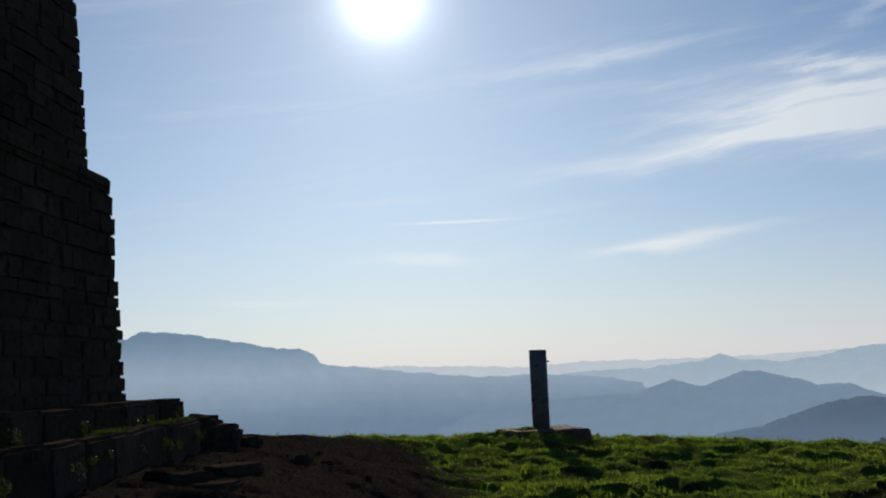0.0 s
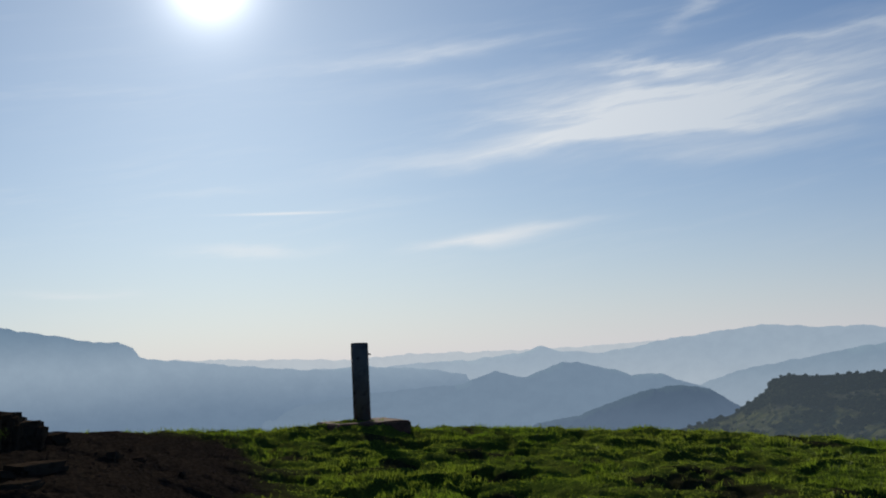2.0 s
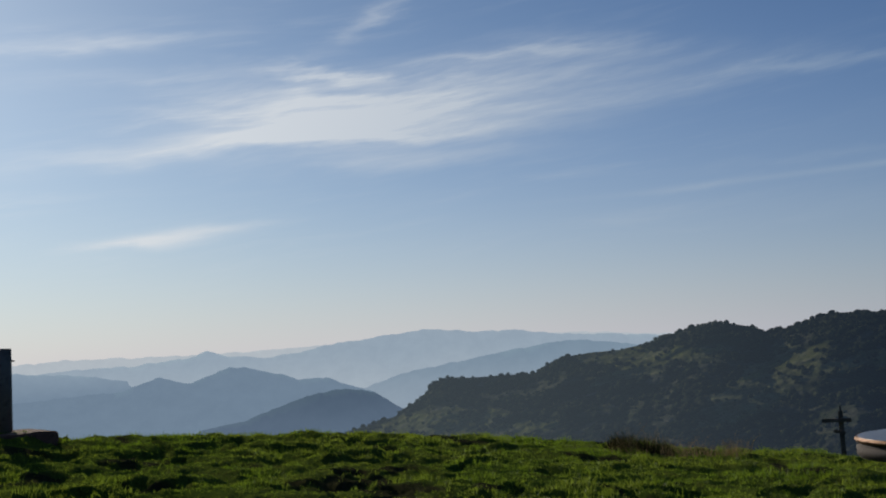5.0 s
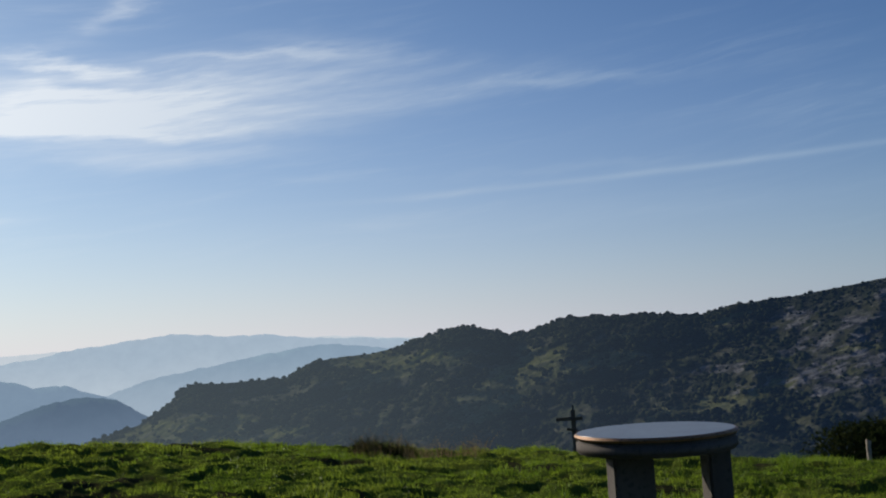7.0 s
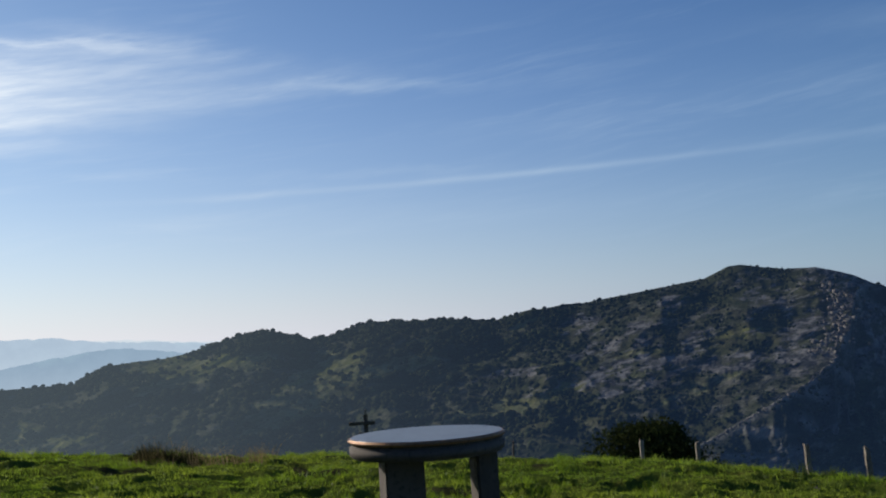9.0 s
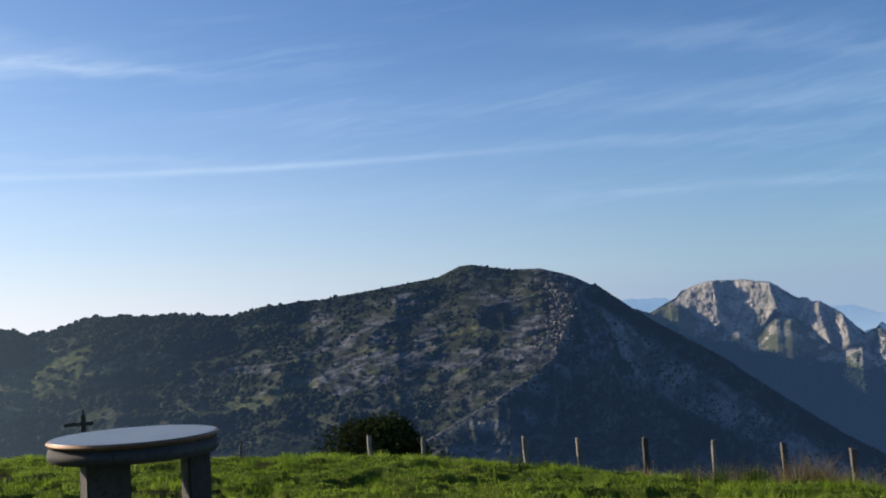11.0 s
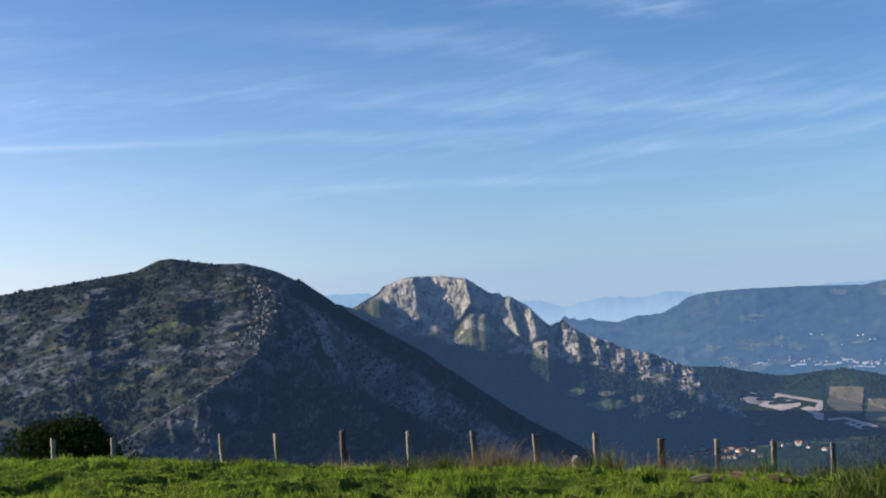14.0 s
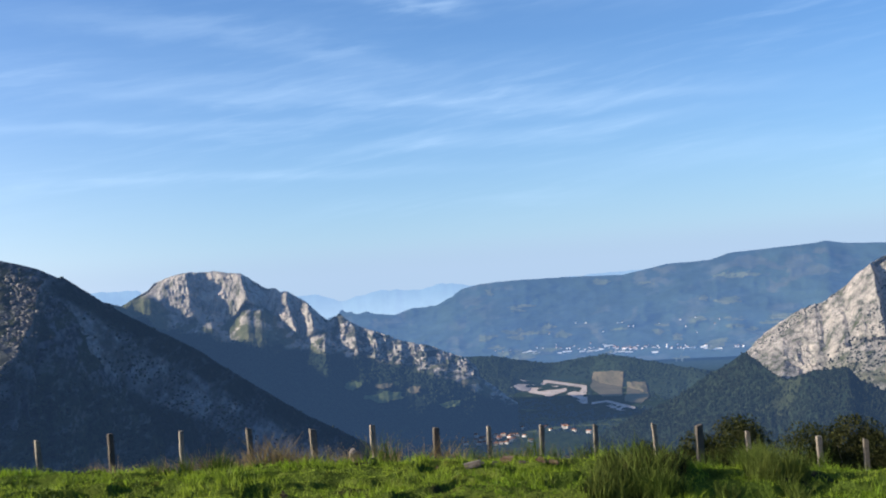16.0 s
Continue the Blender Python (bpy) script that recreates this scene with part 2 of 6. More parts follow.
def turf_material():
    m, k = material("turf")
    p = k.place()
    big, mid, fine = k.noise(p, 0.35, 4.0), k.noise(p, 2.2, 5.0, 0.6), k.noise(p, 26.0, 4.0, 0.7)
    c = k.mix(k.step(big, 0.36, 0.64), (0.072, 0.108, 0.018), (0.102, 0.130, 0.024))
    c = k.mix(k.math("MULTIPLY", k.step(mid, 0.52, 0.70), 0.55), c, (0.075, 0.070, 0.018))
    c = k.mix(k.math("MULTIPLY", k.step(fine, 0.50, 0.68), 0.5), c, (0.022, 0.036, 0.007))
    worn = k.add("ShaderNodeVertexColor")
    worn.layer_name = "worn"
    soil = k.mix(k.step(fine, 0.35, 0.65), (0.017, 0.0135, 0.0108), (0.040, 0.032, 0.025))
    c = k.mix(worn.outputs[0], c, soil)
    finish(k, c, 0.9, 0.0, k.math("ADD", fine, mid), 0.05, 1.0, specular=0.0)
    return m


def valley_material():
    """Woods, meadows and clearings of the land far below, with haze painted as emission."""
    m, k = material("valley_land")
    p = k.place()
    a, b, d = k.noise(p, 0.0030, 5.0, 0.6), k.noise(p, 0.011, 3.0, 0.5, 0.6), k.noise(p, 0.06, 4.0, 0.65)
    x, y, z = k.split(p)
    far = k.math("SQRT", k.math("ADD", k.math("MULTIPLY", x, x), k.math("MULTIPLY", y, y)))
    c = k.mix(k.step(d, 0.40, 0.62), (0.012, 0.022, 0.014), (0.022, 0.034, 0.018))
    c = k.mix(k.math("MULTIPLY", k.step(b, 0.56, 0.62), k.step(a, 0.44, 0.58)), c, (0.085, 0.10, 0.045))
    # emission paints the haze, bluer and stronger with distance
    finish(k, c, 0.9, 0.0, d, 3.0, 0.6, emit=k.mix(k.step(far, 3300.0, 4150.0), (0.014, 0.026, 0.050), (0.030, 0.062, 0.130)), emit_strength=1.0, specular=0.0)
    return m


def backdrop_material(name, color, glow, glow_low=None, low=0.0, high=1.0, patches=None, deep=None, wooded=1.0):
    """Far land with its kilometres of haze painted as emission, paler in low-lying mist."""
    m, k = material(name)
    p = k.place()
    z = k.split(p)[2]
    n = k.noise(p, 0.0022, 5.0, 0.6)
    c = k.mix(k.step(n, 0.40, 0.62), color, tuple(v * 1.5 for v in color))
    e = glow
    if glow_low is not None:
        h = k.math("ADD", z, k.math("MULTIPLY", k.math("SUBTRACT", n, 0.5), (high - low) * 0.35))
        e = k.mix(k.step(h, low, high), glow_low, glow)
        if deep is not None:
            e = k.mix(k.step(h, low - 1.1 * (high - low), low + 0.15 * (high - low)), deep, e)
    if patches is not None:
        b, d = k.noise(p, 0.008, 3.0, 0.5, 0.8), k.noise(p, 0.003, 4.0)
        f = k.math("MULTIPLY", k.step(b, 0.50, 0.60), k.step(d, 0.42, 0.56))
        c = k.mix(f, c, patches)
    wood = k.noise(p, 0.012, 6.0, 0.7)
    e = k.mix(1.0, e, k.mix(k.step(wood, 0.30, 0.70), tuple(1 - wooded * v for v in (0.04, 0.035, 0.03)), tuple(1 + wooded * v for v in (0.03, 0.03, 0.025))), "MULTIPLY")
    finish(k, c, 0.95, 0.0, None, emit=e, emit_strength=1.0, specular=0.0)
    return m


def mountain_material(name, open_low, open_high):
    m, k = material(name)
    p = k.place()
    geo = k.add("ShaderNodeNewGeometry")
    a, b, d = k.noise(p, 0.006, 5.0, 0.6), k.noise(p, 0.03, 5.0, 0.65), k.noise(p, 0.14, 5.0, 0.7)
    kind = k.add("ShaderNodeVertexColor")
    kind.layer_name = "cover"
    stony, meadow, wood = k.split(kind.outputs[0])
    x, y, z = k.split(p)
    along = k.math("SUBTRACT", k.math("MULTIPLY", x, 0.47), k.math("MULTIPLY", y, 0.88))
    rise = k.math("SUBTRACT", z, k.math("MULTIPLY", along, 0.28))
    band = k.noise(k.xyz(k.math("MULTIPLY", along, 0.010), k.math("MULTIPLY", rise, 0.045), k.math("MULTIPLY", x, 0.004)), 1.0, 6.0, 0.62)
    fleck = k.noise(k.xyz(k.math("MULTIPLY", along, 0.06), k.math("MULTIPLY", rise, 0.16), k.math("MULTIPLY", x, 0.03)), 1.0, 5.0, 0.7)
    c = k.mix(k.step(b, 0.40, 0.60), (0.023, 0.028, 0.016), (0.040, 0.040, 0.025))
    c = k.mix(k.math("MULTIPLY", meadow, k.step(fleck, 0.38, 0.60, 0.40, 1.0)), c, k.mix(k.step(d, 0.35, 0.65), open_low, open_high))
    rock = k.mix(k.step(fleck, 0.42, 0.62), (0.030, 0.032, 0.034), (0.142, 0.140, 0.137))
    f = k.math("MULTIPLY", stony, k.step(k.math("ADD", k.math("MULTIPLY", band, 0.62), k.math("MULTIPLY", fleck, 0.38)), 0.44, 0.53))
    c = k.mix(f, c, rock)
    c = k.mix(k.math("MULTIPLY", wood, k.step(k.math("ADD", k.math("MULTIPLY", d, 0.5), k.math("MULTIPLY", fleck, 0.5)), 0.36, 0.52)), c, (0.017, 0.024, 0.013))
    # the slope's haze is painted by emission, stronger towards the sun
    finish(k, c, 0.95, 0.0, k.math("ADD", k.math("ADD", d, b), fleck), 4.0, 0.9, specular=0.0, emit=haze_emission(k, HAZE_EMISSION["near"]), emit_strength=1.0)
    return m


def limestone_material(name, air):
    m, k = material(name)
    p = k.place()
    x, y, z = k.split(p)
    kind = k.add("ShaderNodeVertexColor")
    kind.layer_name = "cover"
    stony, meadow, wood = k.split(kind.outputs[0])
    tall = k.xyz(x, y, k.math("MULTIPLY", z, 0.45))
    a, b, d = k.noise(tall, 0.010, 5.0, 0.6), k.noise(tall, 0.035, 5.0, 0.7), k.noise(p, 0.10, 4.0, 0.7)
    grit = k.noise(p, 0.32, 4.0, 0.7)
    rock = k.mix(k.step(b, 0.35, 0.68), (0.19, 0.172, 0.150), (0.46, 0.405, 0.342))
    # crevice shade painted into the rock where the grit is low
    rock = k.mix(k.math("MULTIPLY", k.step(grit, 0.52, 0.38), 0.45), rock, (0.105, 0.097, 0.086))
    rock = k.mix(k.math("MULTIPLY", k.step(d, 0.55, 0.70), 0.5), rock, (0.09, 0.10, 0.06))
    grass = k.mix(k.step(b, 0.40, 0.62), (0.066, 0.072, 0.034), (0.100, 0.098, 0.052))
    c = k.mix(k.math("MULTIPLY", stony, k.step(b, 0.32, 0.46)), grass, rock)
    c = k.mix(wood, c, k.mix(k.step(d, 0.4, 0.6), (0.014, 0.022, 0.015), (0.024, 0.034, 0.020)))
    # haze for the crag's distance is painted in as emission
    finish(k, c, 0.95, 0.0, k.math("ADD", k.math("ADD", b, d), k.math("MULTIPLY", grit, 0.35)), 9.0, 0.9, specular=0.0, emit=HAZE_EMISSION[air], emit_strength=1.0)
    return m


TURF = turf_material()
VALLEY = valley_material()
BLADE = mottled("grass_blades", ((0.155, 0.245, 0.017), (0.22, 0.285, 0.028), (0.075, 0.118, 0.013)), 0.5, 5.0, 0.5, sheer=0.5, vary=0.35, islands=True, specular=0.10)
DRY_BLADE = mottled("dry_grass", ((0.27, 0.205, 0.105), (0.19, 0.135, 0.065), (0.11, 0.12, 0.042)), 0.8, 5.0, 0.7, sheer=0.4, vary=0.35, islands=True, specular=0.0)
RUSH = mottled("rush_stems", ((0.066, 0.100, 0.017), (0.105, 0.128, 0.030), (0.030, 0.044, 0.011)), 1.2, 7.0, 0.6, sheer=0.3, vary=0.4, islands=True, specular=0.0)
LEAF = mottled("dark_leaves", ((0.020, 0.030, 0.010), (0.034, 0.042, 0.014), (0.012, 0.016, 0.006)), 1.0, 6.0, 0.75, sheer=0.2, vary=0.4, islands=True, specular=0.0)
GORSE = mottled("gorse_sprigs", ((0.027, 0.034, 0.011), (0.046, 0.046, 0.017), (0.015, 0.019, 0.007)), 1.0, 6.0, 0.75, sheer=0.2, vary=0.4, islands=True, specular=0.0)
WEED = mottled("weed_leaves", ((0.045, 0.075, 0.012), (0.060, 0.088, 0.018), (0.026, 0.045, 0.008)), 3.0, 20.0, 0.7, sheer=0.3, vary=0.3, islands=True, specular=0.05)
BARK = mottled("bark", ((0.10, 0.085, 0.065), (0.15, 0.13, 0.10), (0.05, 0.042, 0.034)), 3.0, 25.0, 0.9)
POST_WOOD = mottled("weathered_post", ((0.15, 0.125, 0.10), (0.21, 0.18, 0.145), (0.075, 0.062, 0.050)), 2.5, 22.0, 0.85, 0.006, vary=0.3)
DARK_WOOD = mottled("dark_timber", ((0.075, 0.060, 0.048), (0.10, 0.085, 0.068), (0.045, 0.036, 0.030)), 3.0, 24.0, 0.85, 0.005)
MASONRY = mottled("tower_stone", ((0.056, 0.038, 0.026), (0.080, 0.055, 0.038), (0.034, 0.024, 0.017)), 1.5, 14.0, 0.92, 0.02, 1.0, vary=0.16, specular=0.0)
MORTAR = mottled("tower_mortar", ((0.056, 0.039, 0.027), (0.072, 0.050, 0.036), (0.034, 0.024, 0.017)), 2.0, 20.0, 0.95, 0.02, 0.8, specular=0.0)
STEP_STONE = mottled("step_stone", ((0.042, 0.031, 0.022), (0.070, 0.052, 0.037), (0.024, 0.018, 0.013)), 1.8, 15.0, 0.9, 0.012, 0.8, vary=0.25, specular=0.0)
LOOSE_STONE = mottled("loose_stone", ((0.16, 0.13, 0.105), (0.22, 0.185, 0.15), (0.09, 0.074, 0.06)), 3.0, 22.0, 0.9, 0.01, vary=0.3, specular=0.05)
RED_STONE = mottled("reddish_stone", ((0.20, 0.125, 0.085), (0.26, 0.17, 0.115), (0.12, 0.08, 0.058)), 3.0, 22.0, 0.9, 0.01, vary=0.25, specular=0.05)
PILLAR_PAINT = mottled("worn_pillar_paint", ((0.115, 0.105, 0.095), (0.155, 0.143, 0.13), (0.050, 0.044, 0.040)), 2.5, 9.0, 0.85, 0.006, specular=0.05)
PLINTH_CONCRETE = mottled("rusty_concrete", ((0.12, 0.068, 0.050), (0.16, 0.092, 0.068), (0.068, 0.044, 0.034)), 2.0, 16.0, 0.9, 0.008, specular=0.05)
CONCRETE = mottled("table_concrete", ((0.070, 0.058, 0.050), (0.090, 0.076, 0.066), (0.048, 0.040, 0.036)), 3.0, 35.0, 0.85, 0.004)
PLATE = mottled("enamel_plate", ((0.15, 0.165, 0.18), (0.19, 0.205, 0.22), (0.12, 0.13, 0.14)), 4.0, 18.0, 0.38, 0.001, 0.2, specular=0.35)
BRASS_RIM = mottled("bronze_rim", ((0.22, 0.12, 0.065), (0.28, 0.16, 0.085), (0.12, 0.07, 0.045)), 5.0, 40.0, 0.55, 0.001, 0.3, metal=0.5)
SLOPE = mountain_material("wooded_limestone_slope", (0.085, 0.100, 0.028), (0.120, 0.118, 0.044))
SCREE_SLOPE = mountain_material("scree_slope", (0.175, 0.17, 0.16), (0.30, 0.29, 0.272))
# one rock twice, differing only in the haze its emission paints
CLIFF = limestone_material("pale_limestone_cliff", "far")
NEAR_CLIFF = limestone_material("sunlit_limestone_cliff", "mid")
WOODS = mottled("far_woods", ((0.023, 0.029, 0.014), (0.033, 0.037, 0.018), (0.017, 0.022, 0.012)), 0.02, 0.3, 0.9, 0.3, vary=0.35, islands=True, specular=0.0, air=HAZE_EMISSION["near"])
PINES = mottled("ridge_pines", ((0.010, 0.014, 0.009), (0.016, 0.020, 0.012), (0.007, 0.010, 0.007)), 0.02, 0.3, 0.9, 0.3, vary=0.22, islands=True, specular=0.0, air=HAZE_EMISSION["mid"])
FAR_PINES = mottled("crag_woods", ((0.016, 0.024, 0.014), (0.023, 0.032, 0.018), (0.012, 0.018, 0.012)), 0.02, 0.3, 0.9, 0.3, vary=0.15, islands=True, specular=0.0, air=HAZE_EMISSION["far"])
WHITE_WALL = mottled("white_render", ((0.50, 0.48, 0.45), (0.58, 0.56, 0.53), (0.40, 0.385, 0.36)), 0.02, 0.4, 0.85, vary=0.1, specular=0.0)
TILE_ROOF = mottled("clay_tile_roof", ((0.24, 0.12, 0.085), (0.28, 0.15, 0.105), (0.17, 0.095, 0.07)), 0.05, 0.8, 0.85, vary=0.2, specular=0.0)
SHED_ROOF = mottled("pale_sheet_roof", ((0.42, 0.43, 0.44), (0.50, 0.50, 0.50), (0.32, 0.33, 0.34)), 0.01, 0.1, 0.6, vary=0.2)
# far ground and town walls: air adds painted haze as emission
QUARRY_ROCK = mottled("quarried_rock", ((0.38, 0.31, 0.255), (0.46, 0.38, 0.32), (0.22, 0.18, 0.15)), 0.012, 0.07, 0.95, 1.0, air=HAZE_EMISSION["far"], specular=0.0)
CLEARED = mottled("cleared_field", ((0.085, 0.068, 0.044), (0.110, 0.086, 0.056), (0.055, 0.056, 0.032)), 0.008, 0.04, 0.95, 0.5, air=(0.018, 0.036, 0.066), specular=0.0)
MEADOW = mottled("far_meadow", ((0.075, 0.095, 0.036), (0.100, 0.112, 0.046), (0.055, 0.070, 0.028)), 0.01, 0.1, 0.95, 0.5, air=HAZE_EMISSION["far"], specular=0.0)
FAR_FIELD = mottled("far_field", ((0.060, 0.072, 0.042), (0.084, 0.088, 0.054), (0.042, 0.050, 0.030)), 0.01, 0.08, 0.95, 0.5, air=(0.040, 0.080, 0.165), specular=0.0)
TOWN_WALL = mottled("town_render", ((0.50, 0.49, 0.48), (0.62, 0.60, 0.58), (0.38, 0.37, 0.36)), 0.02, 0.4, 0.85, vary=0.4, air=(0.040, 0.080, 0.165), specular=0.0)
CLOD = mottled("soil_clods", ((0.024, 0.0185, 0.014), (0.050, 0.039, 0.030), (0.014, 0.011, 0.008)), 2.0, 12.0, 0.95, vary=0.4, islands=True, specular=0.0)
CRAG_ROCK = mottled("crag_rock", ((0.115, 0.105, 0.093), (0.165, 0.150, 0.132), (0.075, 0.068, 0.060)), 0.05, 0.4, 0.95, 0.5, vary=0.25, islands=True, specular=0.0, air=HAZE_EMISSION["near"])


# ---- making things ----
def mesh_of(name, verts, faces, mat, flat=True):
    me = bpy.data.meshes.new(name)
    me.from_pydata([tuple(v) for v in verts], [], faces)
    me.materials.append(mat)
    if not flat:
        me.shade_smooth()
    return me


def from_arrays(name, verts, faces, mat, soft=False):
    """A mesh from an N x 3 and an M x 3 or M x 4 array."""
    me = bpy.data.meshes.new(name)
    n = faces.shape[1]
    me.vertices.add(len(verts))
    me.vertices.foreach_set("co", np.asarray(verts, np.float32).ravel())
    me.loops.add(faces.size)
    me.loops.foreach_set("vertex_index", np.asarray(faces, np.int32).ravel())
    me.polygons.add(len(faces))
    me.polygons.foreach_set("loop_start", np.arange(0, faces.size, n, dtype=np.int32))
    me.polygons.foreach_set("loop_total", np.full(len(faces), n, np.int32))
    me.materials.append(mat)
    me.update(calc_edges=True)
    me.validate()
    if soft:
        me.shade_smooth()
    return me


def grid_faces(n, m):
    i = np.arange(n * m).reshape(n, m)
    return np.stack([i[:-1, :-1], i[1:, :-1], i[1:, 1:], i[:-1, 1:]], -1).reshape(-1, 4)


def thing(name, label, category, x=0, y=0, z=0, rz=0, group="", kind=""):
    ob = new(name)
    ob.empty_display_size = 0.1
    ob.matrix_world = pose(x, y, z, 0, 0, rz)
    return tagged(ob, label, category, group, kind)


def part(name, bm, mat, parent, label=""):
    me = bpy.data.meshes.new(name)
    bm.to_mesh(me)
    bm.free()
    me.materials.append(mat)
    return child(name, me, parent, label)


def child(name, me, parent, label="", m=None):
    ob = new(name, me)
    ob.parent = parent
    if m is not None:
        ob.matrix_local = m
    return tagged(ob, label)


def block(sx, sy, sz, bevel=0.02, rough=0.0, seed=0, at=(0, 0, 0), cuts=0):
    """A box with worn edges, standing on z = 0."""
    bm = bmesh.new()
    bmesh.ops.create_cube(bm, size=1.0, matrix=Matrix.Translation((at[0], at[1], at[2] + sz / 2)) @ Matrix.Diagonal((sx, sy, sz, 1)))
    if cuts:
        bmesh.ops.subdivide_edges(bm, edges=bm.edges[:], cuts=cuts, use_grid_fill=True)
    if bevel:
        sharp = [e for e in bm.edges if len(e.link_faces) == 2 and e.calc_face_angle() > 0.5]
        bmesh.ops.bevel(bm, geom=sharp, offset=bevel, segments=2, affect="EDGES", clamp_overlap=True)
    if rough:
        rng = random.Random(seed)
        o = Vector((rng.uniform(0, 50), rng.uniform(0, 50), rng.uniform(0, 50)))
        for v in bm.verts:
            v.co += noise.noise_vector(v.co * 4.0 + o) * rough
    return bm


def disc(radius, low, high, bevel, sides=64):
    bm = bmesh.new()
    bmesh.ops.create_cone(bm, cap_ends=True, segments=sides, radius1=radius, radius2=radius, depth=high - low,
                          matrix=Matrix.Translation((0, 0, (low + high) / 2)))
    rim = [e for e in bm.edges if len(e.link_faces) == 2 and e.calc_face_angle() > 0.5]
    bmesh.ops.bevel(bm, geom=rim, offset=bevel, segments=3, affect="EDGES")
    for f in bm.faces:
        f.smooth = len(f.verts) == 4
    return bm


# ---- shape of the summit ----
CREST = ((-180, 13, 0.70), (-60, 13, 1.15), (-25, 12.5, 1.12), (-11, 12.5, 1.00), (0, 16.2, 0.655), (10, 16.6, 0.505), (20, 17, 0.35), (30, 17, 0.10),
         (40, 17, -0.20), (50, 15.5, -0.26), (60, 14, -0.24), (70, 13, -0.31), (80, 12, -0.40), (90, 11.5, -0.42),
         (100, 11.2, -0.46), (110, 11, -0.54), (120, 11, -0.60), (150, 12, -0.3), (180, 13, 0.70))
C_AZ, C_R, C_Z = (np.array(c, float) for c in zip(*CREST))


def summit_height(x, y, bumps=True):
    """Height of the meadow, which rises to a rounded brow and then falls away on all sides."""
    x, y = np.asarray(x, float), np.asarray(y, float)
    r, az = np.hypot(x, y), np.degrees(np.arctan2(x, y))
    rc, zc = np.interp(az, C_AZ, C_R), np.interp(az, C_AZ, C_Z)
    u = r / rc
    mound = smooth(-az, -4, 9) * smooth(az, -150, -80)
    inner = 0.05 + (zc - 0.05) * (np.clip(u, 0, 1) ** 1.15 * (1 - mound) + smooth(r, 1.0, 6.8) * mound)
    over = np.maximum(r - rc, 0)
    tangent = (zc - 1.6) / rc
    fall = zc + tangent * over - 0.011 * over ** 1.9 * np.exp(-over / 90) - 0.16 * over * smooth(over, 2, 40)
    z = np.where(r <= rc, inner, fall)
    z = z + 0.185 * np.exp(-((x - 1.25) ** 2 + (y - 15.6) ** 2) / 0.8)
    if bumps:
        near = smooth(-r, -60, -25) * smooth(r, 0.8, 4.2)
        rough = (1 + 0.25 * smooth(-az, -34, -14)) * (1 - 0.75 * worn_ground(x, y) * smooth(-x, -1, 0))
        z = z + near * (0.09 * (fbm(x * 0.9, y * 0.9, 3, 5) - 0.5) * smooth(r, 2, 5) + 0.15 * rough * (fbm(x * 3.6, y * 3.2, 4, 11, 0.6) - 0.5)
                        - 0.09 * rough * smooth(fbm(x * 2.6 + 40, y * 2.2, 3, 23), 0.53, 0.64)
                        + worn_ground(x, y) * 0.045 * (fbm(x * 9, y * 9, 3, 63, 0.7) - 0.5))
    return z


def worn_ground(x, y):
    """Where hooves and boots have bared the soil below the steps, 0 to 1."""
    x, y = np.asarray(x, float), np.asarray(y, float)
    q = smooth(0.82 - x * 0.9 + 2.0 * (fbm(x * 0.8, y * 0.8, 4, 31) - 0.5), 0.6, 1.3)
    spots = smooth(fbm(x * 1.3 + 9, y * 1.3, 4, 77) + 0.055 * smooth(-x, -7.0, -2.0), 0.66, 0.74) * 0.8
    return np.clip(np.maximum(q * smooth(-y, -16.0, -13.5), spots), 0, 1)


def land_height(x, y):
    """The whole sheet of land: the summit, its flanks and the valley floor far below."""
    r = np.hypot(x, y)
    top = summit_height(x, y)
    floor = -400 + 26 * (fbm(x * 0.0016, y * 0.0016, 4, 3) - 0.5)
    return np.where(r < 60, top, np.maximum(top - 0.24 * np.maximum(r - 60, 0), floor))


def build_ground():
    az = np.concatenate([np.arange(-180, -30, 3.0), np.arange(-30, 128, 0.28), np.linspace(128, 180, 19)])
    rr = [0.0, 1.0, 2.0, 3.0]
    while rr[-1] < 4950:
        r = rr[-1]
        rr.append(r + (0.055 if r < 14 else 0.10 if r < 22 else max(0.25, r * 0.035)))
    rr = np.array(rr)
    A, Rr = np.meshgrid(np.radians(az), rr, indexing="ij")
    X, Y = np.sin(A) * Rr, np.cos(A) * Rr
    Z = land_height(X, Y)
    verts = np.stack([X, Y, Z], -1).reshape(-1, 3)
    faces = grid_faces(len(az), len(rr))[:, ::-1]
    me = from_arrays("ground", verts, faces, TURF, soft=True)
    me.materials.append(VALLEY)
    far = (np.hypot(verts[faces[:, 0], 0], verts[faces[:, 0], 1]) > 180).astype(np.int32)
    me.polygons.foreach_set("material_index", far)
    layer = me.color_attributes.new("worn", "FLOAT_COLOR", "POINT")
    w = worn_ground(verts[:, 0], verts[:, 1])
    layer.data.foreach_set("color", np.repeat(np.stack([w, w, w, np.ones_like(w)], -1).astype(np.float32), 1, 0).ravel())
    tagged(new("ground", me), "grazed green summit turf falling away to a valley", "ground", kind="structure")


build_ground()


